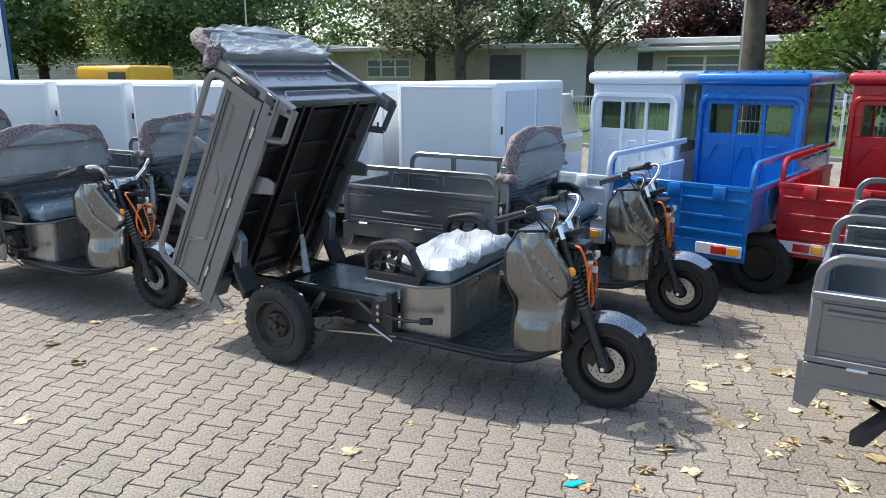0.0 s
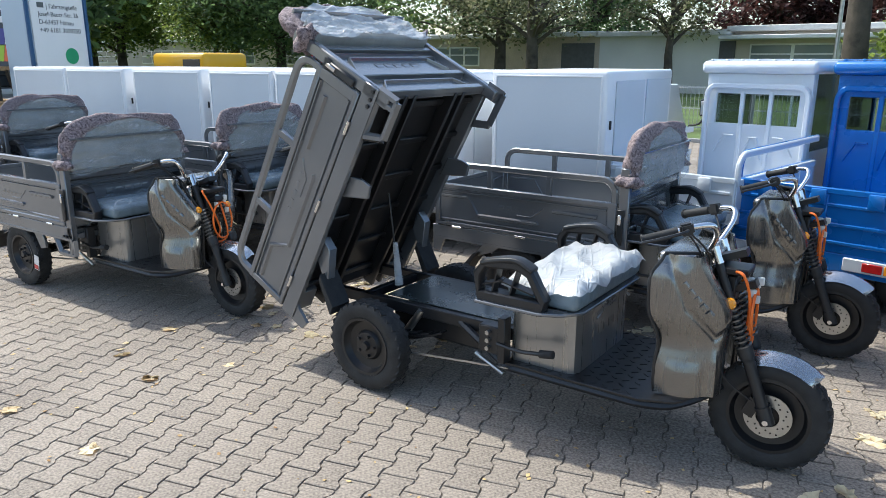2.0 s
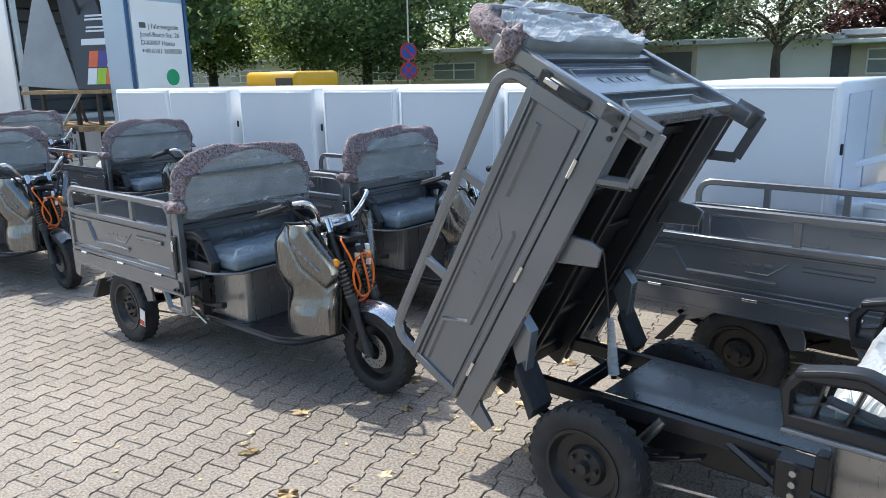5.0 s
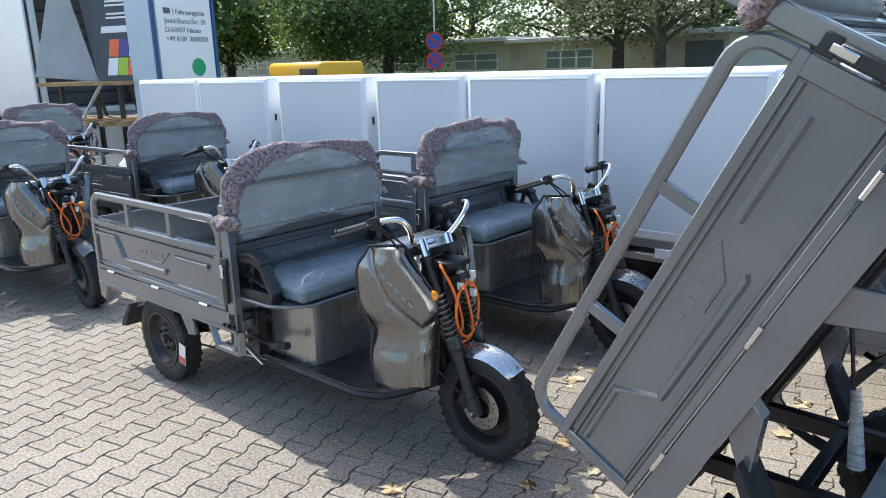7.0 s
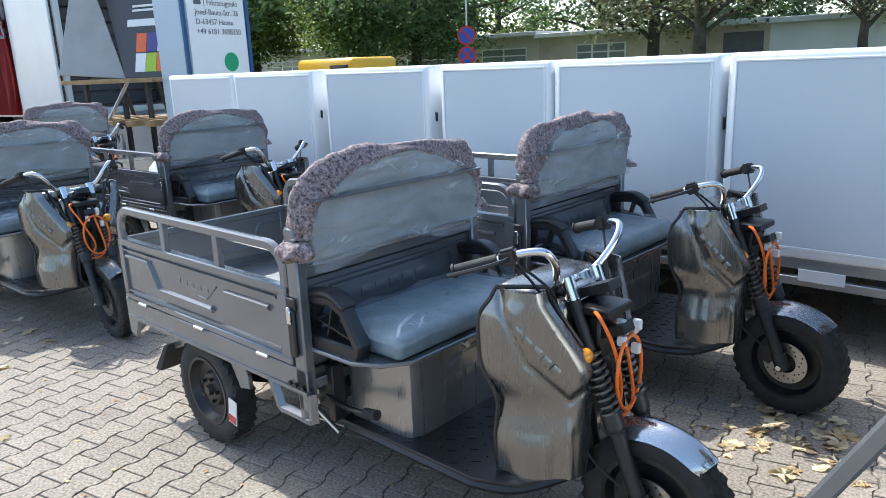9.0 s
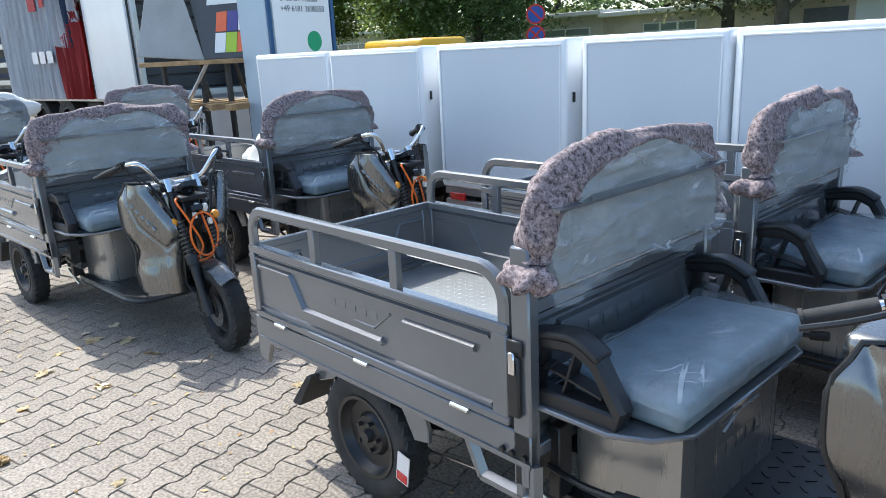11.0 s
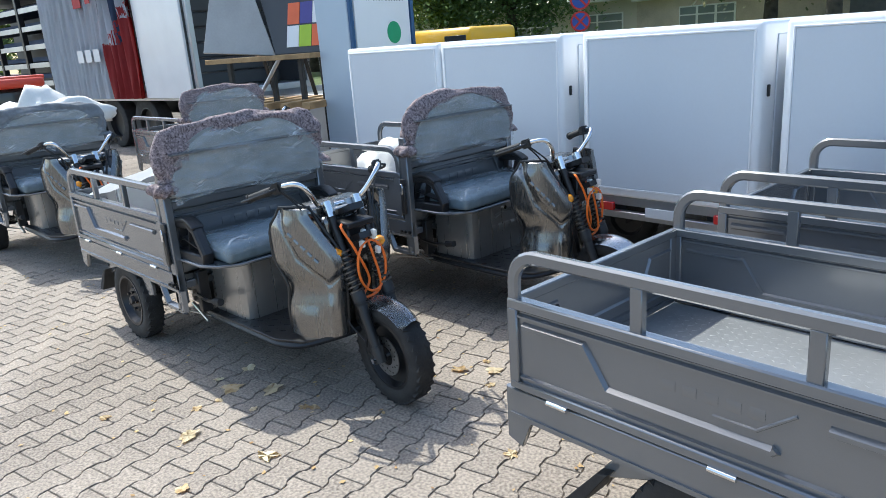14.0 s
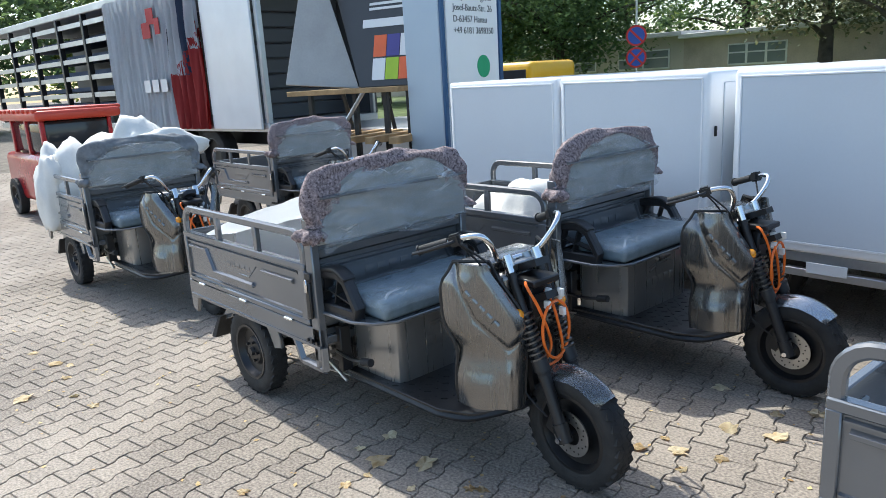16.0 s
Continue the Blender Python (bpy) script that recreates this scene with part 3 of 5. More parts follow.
def cargo_bed(parent, seed, cover, milky=False):
    bm = bx(-0.64, 0.76, -0.47, 0.47, 0.548, 0.562)
    bed = part("cargo_bed", bm, BLACK, parent, "grey pressed steel cargo bed with black underside")
    for y in (-0.2575, -0.1825, 0.1825, 0.2575):
        part("bed_channel", bx(-0.64, 0.76, y - 0.0125, y + 0.0125, 0.47, 0.548, 0.004), BLACK, bed)
    for k in range(6):
        x = -0.52 + k * 0.235
        part("floor_rib", bx(x, x + 0.035, -0.468, 0.468, 0.525, 0.547, 0.004), BLACK, bed)
    bm = bx(-0.637, 0.755, -0.467, 0.467, 0.5622, 0.568)
    pv, pf = [], []
    for i in range(39):
        for j in range(26):
            x, y = -0.61 + i * 0.035, -0.44 + j * 0.035
            c, s = (0.765, 0.644) if (i + j) % 2 else (0.765, -0.644)
            k = len(pv)
            for u, v, z in ((-0.011, -0.0028, 0.568), (0.011, -0.0028, 0.568), (0.011, 0.0028, 0.568), (-0.011, 0.0028, 0.568), (-0.008, 0, 0.5695), (0.008, 0, 0.5695)):
                pv.append((x + u * c - v * s, y + u * s + v * c, z))
            pf += [(k, k + 1, k + 5, k + 4), (k + 2, k + 3, k + 4, k + 5), (k + 1, k + 2, k + 5), (k + 3, k, k + 4)]
    studs = bpy.data.meshes.new("chequer_studs")
    studs.from_pydata(pv, [], pf)
    bm.from_mesh(studs)
    part("chequer_plate", bm, CHEQUER, bed, "bare metal chequer plate floor")
    for s in (-1, 1):
        bed_side(bed, s)
    # tailgate
    at = Matrix.Translation((-0.647, 0, 0))
    bm = bx(-0.655, -0.64, -0.462, 0.462, 0.58, 0.865)
    for z0, z1 in ((0.572, 0.60), (0.845, 0.878)):
        box(bm, -0.662, -0.634, -0.468, 0.468, z0, z1, 0.004)
    for y0, y1 in ((-0.468, -0.425), (0.425, 0.468)):
        box(bm, -0.6615, -0.6345, y0, y1, 0.595, 0.85, 0.004)
    tg = part("tailgate", bm, GREY, bed)
    for mm in (at @ YZ @ Matrix.Translation((0, 0, 0.007)), at @ YZ @ Matrix.Translation((0, 0, -0.016))):
        part("pressed_ridge", strip(bmesh.new(), [(-0.42, 0.80), (-0.28, 0.80), (-0.22, 0.68), (0.22, 0.68), (0.28, 0.80), (0.42, 0.80)], 0.018, 0.010, mm), GREY, bed)
        part("pressed_ridge", strip(bmesh.new(), [(-0.42, 0.63), (0.42, 0.63)], 0.016, 0.010, mm), GREY, bed)
    # bulkhead behind the rider
    bm = bx(0.748, 0.760, -0.46, 0.46, 0.48, 0.97)
    part("bulkhead", bm, GREY, bed)
    for s in (-1, 1):
        part("corner_post", bx(0.735, 0.80, min(s * 0.455, s * 0.500), max(s * 0.455, s * 0.500), 0.40, 1.10, 0.006), GREY, bed)
    for z in (0.50, 0.66, 0.93):
        part("cross_bar", bx(0.738, 0.79, -0.455, 0.455, z - 0.02, z + 0.02, 0.004), GREY, bed)
    mm = Matrix.Translation((0.760, 0, 0)) @ YZ
    for pts, w, k in (([(-0.44, 0.895), (0.44, 0.895)], 0.014, 0.012), ([(-0.44, 0.868), (0.44, 0.868)], 0.014, 0.012), ([(-0.44, 0.70), (0.44, 0.70)], 0.014, 0.012), ([(-0.40, 0.72), (-0.33, 0.845), (0.33, 0.845), (0.40, 0.72)], 0.020, 0.016), ([(-0.36, 0.54), (-0.30, 0.61), (0.30, 0.61), (0.36, 0.54)], 0.020, 0.016)):
        part("pressed_ridge", strip(bmesh.new(), pts, w, k, mm), GREY, bed)
    stamp("stamped_mark", -0.19, 0.19, 0.755, 0.815, mm, 0.003, GREY, bed)
    # backrest pad
    ys = [-0.465 + 0.93 * k / 24 for k in range(25)]
    outline = [(y, arch_top(y)) for y in ys] + [(0.465, 0.975), (-0.465, 0.975)]
    bm = prism(bmesh.new(), outline[::-1], Matrix.Translation((0.755, 0, 0)) @ YZ, 0.075, 0.018, 3)
    bk = part("backrest", bm, PAD, bed, "grey padded backrest under clear plastic film")
    bm = bmesh.new()
    strip(bm, [(-0.45, 1.195), (0.45, 1.195)], 0.018, 0.034, Matrix.Translation((0.829, 0, 0)) @ YZ)
    part("back_bar", bm, GREY, bed)
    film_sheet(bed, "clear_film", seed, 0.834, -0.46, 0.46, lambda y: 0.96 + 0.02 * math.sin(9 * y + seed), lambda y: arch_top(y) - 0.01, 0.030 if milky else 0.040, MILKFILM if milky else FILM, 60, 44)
    if cover:
        blanket(bed, seed, cover, 0.040 if seed < 3 else 0.085)
    return bed


def lathe_axis(base, d, r):
    """A short ribbed sleeve along d."""
    bm = bmesh.new()
    for k in range(4):
        cyl(bm, base + d * (0.016 * k), base + d * (0.016 * k + 0.011), r * (1 - 0.05 * k), r * (0.93 - 0.05 * k), 12)
    cyl(bm, base, base + d * 0.062, r * 0.78, r * 0.74, 12)
    return bm


def handlebar_set(tri, st):
    """Fork, handlebar, lamps and cables, all turned by the steering pose st."""
    bm = bmesh.new()
    top, axle = Vector((1.655, 0, 0.93)), Vector((1.925, 0, 0.25))
    d = (axle - top).normalized()
    for s in (-1, 1):
        o = Vector((0, s * 0.082, 0))
        cyl(bm, top + o, top + o + d * 0.42, 0.019)
        cyl(bm, top + o + d * 0.42, axle + o - d * 0.03, 0.026)
        cyl(bm, axle + o - d * 0.06, axle + o + d * 0.02, 0.032)
        cyl(bm, top + o + d * 0.40, top + o + d * 0.45, 0.034)
    fork = part("fork", bm, BPLAST, tri, "black telescopic fork", m=st)
    for s in (-1, 1):
        o = Vector((0, s * 0.082, 0))
        u = Vector((0, 1, 0))
        v = d.cross(u).normalized()
        pts = []
        for k in range(9 * 10 + 1):
            a = k * 2 * math.pi / 10
            pts.append(top + o + d * (0.20 + 0.21 * k / 90) + (u * math.cos(a) + v * math.sin(a)) * 0.031)
        part("coil_spring", tube(bmesh.new(), pts, 0.0060, 5), SPRING, fork, "dark steel coil spring")
        part("dust_boot", lathe_axis(top + o + d * 0.41, d, 0.034), RUBBER, fork, "ribbed rubber dust boot")
        part("fork_cap", cyl(bmesh.new(), top + o - d * 0.045, top + o + d * 0.03, 0.024), CHROME, fork)
    bm = bmesh.new()
    for k in (0.02, 0.16):
        c = top + d * k
        m = Matrix.Translation(c) @ (d.to_track_quat("Z", "Y").to_matrix().to_4x4())
        bmesh.ops.create_cube(bm, size=1, matrix=m @ Matrix.Diagonal((0.075, 0.22, 0.03, 1)))
    cyl(bm, top + Vector((-0.055, 0, 0.0)), top + Vector((-0.055, 0, 0)) + d * 0.22, 0.028)
    box(bm, 1.655, 1.79, -0.075, 0.075, 0.855, 0.885, 0.006)
    box(bm, 1.70, 1.74, -0.05, 0.05, 0.70, 0.85, 0.008)
    part("triple_clamp", bm, BLACK, fork)
    axle_bm = cyl(bmesh.new(), axle - Vector((0, 0.125, 0)), axle + Vector((0, 0.125, 0)), 0.012)
    part("axle", axle_bm, CHROME, fork)
    wheel(tri, "front_wheel", 1.925, 0, 0.25, 0.25, 0.108, 0.160, True).matrix_basis = st
    for s in (-1, 1):
        bm = bmesh.new()
        bmesh.ops.create_cube(bm, size=1, matrix=Matrix.Translation((1.86, s * 0.068, 0.29)) @ Matrix.Rotation(0.4, 4, "Y") @ Matrix.Diagonal((0.05, 0.03, 0.085, 1)))
        part("brake_caliper", bm, BLACK, fork)
    # fender
    bm, rings = bmesh.new(), []
    for k in range(21):
        a = radians(49 + 71 * k / 20)
        edge = min(1, 0.55 + 0.45 * math.sin(math.pi * min(1, (k + 1.5) / 8)) if k < 4 else 1)
        ring = []
        for j in range(9):
            v = -1 + 2 * j / 8
            rr = 0.282 - 0.045 * abs(v) ** 2.5 + 0.007 * (1 if abs(v) < 0.3 else 0)
            ring.append(bm.verts.new((1.925 + rr * math.cos(a), v * 0.060 * edge, 0.245 + rr * math.sin(a))))
        rings.append(ring)
    for a, b in zip(rings, rings[1:]):
        for j in range(8):
            bm.faces.new((a[j], a[j + 1], b[j + 1], b[j]))
    bmesh.ops.solidify(bm, geom=bm.faces[:], thickness=0.003)
    part("front_fender", bm, SILVER, tri, "polished silver front mudguard", m=st)
    # handlebar
    half = [(1.612, 0.0, 0.942), (1.612, 0.07, 0.942), (1.632, 0.125, 0.968), (1.662, 0.178, 1.040), (1.652, 0.222, 1.085), (1.597, 0.258, 1.082), (1.527, 0.294, 1.058), (1.447, 0.332, 1.032)]
    pts = [(x, -y, z) for x, y, z in half[::-1]] + half[1:]
    hb = part("handlebar", tube(bmesh.new(), curve_pts(pts, 5), 0.0125, 10), CHROME, tri, "chromed handlebar with black grips", m=st)
    bm = bmesh.new()
    for s in (-1, 1):
        cyl(bm, (1.612, s * 0.05, 0.95), (1.640, s * 0.05, 0.90), 0.022)
    box(bm, 1.590, 1.660, -0.06, 0.06, 0.900, 0.936, 0.006)
    part("bar_clamp", bm, STEEL, hb)
    for s in (-1, 1):
        a, b = Vector((1.532, s * 0.291, 1.060)), Vector((1.412, s * 0.348, 1.020))
        bm = cyl(bmesh.new(), a, b, 0.0185, 0.0185, 12)
        part("grip", cyl(bm, b, b + (b - a).normalized() * 0.008, 0.023), RUBBER, hb)
        c = a + (a - b).normalized() * 0.035
        bm = bmesh.new()
        bmesh.ops.create_cube(bm, size=1, matrix=Matrix.Translation(c) @ (b - a).to_track_quat("X", "Z").to_matrix().to_4x4() @ Matrix.Diagonal((0.055, 0.045, 0.05, 1)))
        bmesh.ops.bevel(bm, geom=bm.edges[:], offset=0.008, segments=2, affect="EDGES")
        part("switch_pod", bm, BPLAST, hb)
        fw = Vector((0.5, s * 0.86, 0)).normalized()
        lv = [c + fw * 0.02, c + fw * 0.045 + (b - a) * 0.15, a + fw * 0.055 + (b - a) * 0.5, b + fw * 0.045 + (b - a) * 0.12]
        part("brake_lever", tube(bmesh.new(), curve_pts(lv, 3), 0.007, 6), BPLAST, hb)
    # amber side lamps on the fork
    for s in (-1, 1):
        c = top + d * 0.20 + Vector((0.005, s * 0.125, 0))
        bm = lathe(bmesh.new(), [(0.0, s * 0.022), (0.018, s * 0.018), (0.026, s * 0.006), (0.026, -s * 0.010), (0.012, -s * 0.03), (0, -s * 0.03)], c, 16)
        part("indicator", bm, AMBER, fork, "round amber indicator lamp")
    # cables
    rnd = random.Random(5)
    loops = [[(1.70, -0.03, 0.86), (1.77, -0.10, 0.87), (1.80, -0.06, 0.76), (1.795, 0.00, 0.60), (1.80, -0.05, 0.52), (1.81, 0.05, 0.55), (1.79, 0.03, 0.75), (1.75, 0.02, 0.82)],
             [(1.815, 0.078 * math.cos(k * math.pi / 6 + 1.4) + 0.012, 0.665 + 0.125 * math.sin(k * math.pi / 6 + 1.4)) for k in range(13)]]
    for lp in loops:
        part("orange_cable", tube(bmesh.new(), curve_pts(lp, 6), 0.0065, 6), ORANGE, fork, "bright orange wiring loom")
    for lp in ([(1.557, -0.28, 1.065), (1.61, -0.21, 0.97), (1.66, -0.14, 0.80), (1.70, -0.10, 0.55), (1.74, -0.12, 0.42), (1.86, -0.11, 0.33)],
               [(1.557, 0.28, 1.065), (1.61, 0.21, 0.97), (1.66, 0.14, 0.82), (1.70, 0.08, 0.72)],
               [(1.557, -0.285, 1.075), (1.64, -0.18, 0.96), (1.62, -0.10, 0.86), (1.58, -0.05, 0.78)]):
        part("control_cable", tube(bmesh.new(), curve_pts(lp, 6), 0.0045, 5), BPLAST, fork)
    bm = bmesh.new()
    for k in range(5):
        x, y, z = 1.79 + rnd.uniform(-0.02, 0.02), rnd.uniform(-0.06, 0.06), 0.76 + rnd.uniform(-0.06, 0.05)
        part("plug_connector", bx(x, x + 0.03, y, y + 0.02, z, z + 0.035, 0.004), SACK, fork, "white plug connector")


def tricycle(seed, cover, tip=0.0, steer=0.0):
    tri = thing("cargo_tricycle", "new graphite grey electric cargo tricycle with film-wrapped seat", "tricycle", "parked cargo tricycles")
    rnd = random.Random(seed)
    # chassis
    part("chassis", tube(bmesh.new(), [(1.70, 0, 0.33), (1.66, 0, 0.55), (1.60, 0, 0.86)], 0.028, 8), BLACK, tri, "black welded steel neck tube")
    for y in (-0.24, 0.24):
        part("frame_rail", bx(-0.56, 0.86, y - 0.02, y + 0.02, 0.40, 0.462, 0.003), BLACK, tri)
    for x in (-0.54, -0.2, 0.2, 0.55, 0.82):
        part("cross_member", bx(x - 0.02, x + 0.02, -0.22, 0.22, 0.405, 0.455, 0.003), BLACK, tri)
    for y in (-0.34, 0.34):
        pts = curve_pts([(0.45, y * 0.7, 0.43), (0.62, y * 0.9, 0.38), (0.80, y, 0.295)], 4) + curve_pts([(1.44, y, 0.295), (1.58, y * 0.85, 0.30), (1.70, y * 0.4, 0.33), (1.735, 0, 0.345)], 5)
        part("lower_tube", tube(bmesh.new(), pts, 0.018, 6), BLACK, tri)
    part("pedal_bracket", bx(0.78, 0.82, -0.40, -0.34, 0.33, 0.56, 0.004), BLACK, tri)
    part("pivot_block", bx(0.66, 0.78, -0.38, -0.30, 0.36, 0.50, 0.006), BLACK, tri)
    for z in (0.39, 0.43, 0.47):
        part("pivot_bolt", cyl(bmesh.new(), (0.72, -0.38, z), (0.72, -0.40, z), 0.012, seg=6), STEEL, tri)
    bm = bx(-0.02, 0.60, -0.20, 0.20, 0.27, 0.40, 0.01)
    part("battery_case", bm, BLACK, tri)
    bm = bx(-0.05, 0.80, -0.215, 0.215, 0.463, 0.468)
    part("deck_plate", bm, DECK, tri)
    # axle, differential, springs
    bm = cyl(bmesh.new(), (0, -0.42, 0.25), (0, 0.42, 0.25), 0.032)
    bmesh.ops.create_uvsphere(bm, u_segments=16, v_segments=10, radius=0.10, matrix=Matrix.Translation((0, 0.05, 0.25)))
    cyl(bm, (0.02, 0.14, 0.25), (0.20, 0.14, 0.27), 0.075, 0.07, 16)
    part("rear_axle", bm, BLACK, tri)
    for s in (-1, 1):
        bm = bmesh.new()
        for k in range(4):
            h = 0.40 - 0.08 * k
            pts = [(h * c, s * 0.30, 0.27 + 0.012 * k + 0.10 * c * c * (h / 0.4) ** 2) for c in [-1 + j / 5 for j in range(11)]]
            tube(bm, pts, 1, flat=(0.010, 0.05), up=(0, 1, 0))
        part("leaf_spring", bm, BLACK, tri)
        bm = cyl(bmesh.new(), (0.10, s * 0.27, 0.27), (0.22, s * 0.25, 0.44), 0.022)
        part("shock_absorber", bm, STEEL, tri)
        wheel(tri, "rear_wheel", 0, s * 0.43, 0.25, 0.25, 0.110, 0.150)
    part("brake_rod", cyl(bmesh.new(), (0.03, -0.36, 0.21), (0.82, -0.36, 0.30), 0.006, seg=6), STEEL, tri)
    bm = cyl(bmesh.new(), (0.64, -0.37, 0.34), (0.80, -0.37, 0.27), 0.010, seg=8)
    part("linkage", bm, STEEL, tri)
    bm = tube(bmesh.new(), curve_pts([(0.78, -0.40, 0.43), (0.90, -0.41, 0.425), (1.00, -0.42, 0.44), (1.06, -0.42, 0.45)], 3), 0.010, 7)
    lev = part("hand_brake_lever", bm, BLACK, tri)
    part("lever_grip", cyl(bmesh.new(), (1.02, -0.42, 0.444), (1.085, -0.42, 0.455), 0.019), RUBBER, lev)
    # footboard
    pl = [(0.80, -0.36), (1.46, -0.36), (1.60, -0.30), (1.70, -0.16), (1.715, 0), (1.70, 0.16), (1.60, 0.30), (1.46, 0.36), (0.80, 0.36)]
    bm = prism(bmesh.new(), pl, Matrix.Translation((0, 0, 0.315)), 0.014, 0.003, 1)
    for i in range(12):
        for j in range(13):
            x, y = 0.86 + i * 0.055, -0.33 + j * 0.055
            if x > 1.45 and abs(y) > 0.22:
                continue
            bmesh.ops.create_cube(bm, size=1, matrix=Matrix.Translation((x, y, 0.330)) @ Matrix.Rotation(0.7 if (i + j) % 2 else -0.7, 4, "Z") @ Matrix.Diagonal((0.032, 0.007, 0.004, 1)))
    part("footboard", bm, BLACK, tri, "black chequer plate footboard")
    # seat box with its flange
    o = [(0.80, -0.29), (0.82, -0.315), (1.10, -0.315), (1.135, -0.30), (1.15, -0.26), (1.15, 0.26), (1.135, 0.30), (1.10, 0.315), (0.82, 0.315), (0.80, 0.29)]
    bm = prism(bmesh.new(), o, Matrix.Translation((0, 0, 0.330)), 0.31)
    sb = part("seat_box", bm, BOXM, tri, "metallic titanium grey seat box")
    mm = Matrix.Translation((1.151, 0, 0)) @ YZ
    stamp("stamped_mark", -0.15, 0.15, 0.455, 0.52, mm, 0.004, BOXM, sb)
    for pts, w in (([(-0.11, 0.55), (-0.02, 0.58), (0.11, 0.58)], 0.012), ([(-0.11, 0.575), (0.11, 0.605)], 0.010)):
        part("pressed_ridge", strip(bmesh.new(), pts, w, 0.006, mm), BOXM, sb)
    part("lock", cyl(bmesh.new(), (1.145, -0.02, 0.61), (1.165, -0.02, 0.61), 0.013), CHROME, sb)
    o = [(0.69, -0.47), (1.02, -0.47), (1.12, -0.42), (1.185, -0.33), (1.19, 0.33), (1.12, 0.42), (1.02, 0.47), (0.805, 0.47), (0.805, -0.38), (0.69, -0.38)]
    bm = prism(bmesh.new(), o, Matrix.Translation((0, 0, 0.638)), 0.016, 0.004, 1)
    part("seat_flange", bm, GREY, tri)
    bm = bx(0.81, 1.175, -0.385, 0.385, 0.655, 0.755, 0.035, 4)
    for v in bm.verts:
        v.co.z += 0.012 * noise.noise(v.co * 6 + Vector((seed, 0, 0)))
    seat = part("seat", bm, SEAT, tri, "dark blue-grey bench seat under plastic film")
    bm = bmesh.new()
    g = []
    milk = tip > 0
    for i in range(31):
        row = []
        for j in range(21):
            y, x = -0.40 + 0.80 * i / 30, 0.79 + 0.40 * j / 20
            e = max(abs(y) / 0.40, abs(x - 0.99) / 0.20)
            q = Vector((x * 9 + seed, y * 7, 0))
            z = 0.761 + (0.040 if milk else 0.014) * abs(noise.noise(Vector((q.x * 0.45, q.y * 0.9, 1)))) + (0.030 if milk else 0.018) * (1 - abs(noise.noise(Vector((q.x * 0.7 + q.y * 0.5, q.y * 0.45, 4))))) ** 4 + (0.004 if milk else 0.005) * noise.noise(q * 3) - 0.055 * max(0, e - 0.86) / 0.14
            row.append(bm.verts.new((x, y, z)))
        g.append(row)
    for i in range(30):
        for j in range(20):
            bm.faces.new((g[i][j], g[i + 1][j], g[i + 1][j + 1], g[i][j + 1]))
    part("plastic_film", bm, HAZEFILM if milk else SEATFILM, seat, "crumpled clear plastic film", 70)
    # armrests
    for s in (-1, 1):
        bm = bmesh.new()
        f = Matrix.Translation((0, s * 0.425, 0)) @ XZ @ Matrix.Translation((0, 0, -0.028))
        ring = [(0.70, 0.665), (0.69, 0.775), (0.73, 0.83), (0.90, 0.845), (0.965, 0.815), (1.035, 0.70), (1.03, 0.665)]
        tube(bm, [f @ Vector((a, b, 0.028)) for a, b in ring], 1, closed=True, flat=(0.046, 0.058), up=(0, 1, 0))
        box(bm, 0.695, 1.035, s * 0.425 - 0.030, s * 0.425 + 0.030, 0.655, 0.700, 0.008)
        arm = part("armrest", bm, BPLAST, tri, "black ribbed plastic armrest")
        for a, b in (((0.70, 0.72), (0.82, 0.76)), ((0.76, 0.67), (0.80, 0.84)), ((0.85, 0.67), (0.90, 0.83)), ((0.80, 0.76), (0.98, 0.72))):
            part("armrest_rib", strip(bmesh.new(), [a, b], 0.018, 0.040, f), BPLAST, arm)
        bm = bmesh.new()
        tube(bm, curve_pts([(0.71, s * 0.425, 0.83), (0.80, s * 0.425, 0.856), (0.90, s * 0.425, 0.868), (0.98, s * 0.425, 0.83)], 4), 1, flat=(0.026, 0.07), up=(0, 1, 0))
        bmesh.ops.bevel(bm, geom=bm.edges[:], offset=0.006, segments=1, affect="EDGES")
        part("arm_pad", bm, BPLAST, arm)
    # leg shields either side of the steering column
    for s in (-1, 1):
        ax = Vector((0.30, -s * 0.21, 0)).normalized()
        nrm = Vector((ax.y * s, -ax.x * s, 0)) * -1
        if nrm.y * s < 0:
            nrm = -nrm
        fm = Matrix((( ax.x, 0, nrm.x, 1.465), (ax.y, 0, nrm.y, s * 0.318), (0, 1, 0, 0), (0, 0, 0, 1)))
        zs, left = (0.345, 0.47, 0.585, 0.70, 0.88, 0.94, 0.985), (0.052, 0.048, 0.066, 0.006, 0.0, 0.055, 0.125)
        zr, right = (0.345, 0.60, 0.70, 0.73, 0.955, 0.985), (0.338, 0.352, 0.360, 0.350, 0.205, 0.170)
        heights = [0.345 + 0.618 * i / 64 for i in range(65)]
        ends = [(float(np.interp(z, zs, left)), float(np.interp(z, zr, right))) for z in heights]
        for _ in range(2):
            ends = [tuple(sum(e[c] for e in ends[max(0, i - 3):i + 4]) / len(ends[max(0, i - 3):i + 4]) for c in (0, 1)) for i in range(65)]
        groove = [Vector(p) for p in ((0.070, 0.97), (0.078, 0.90), (0.150, 0.735), (0.285, 0.600), (0.380, 0.675))]
        bm, g = bmesh.new(), []
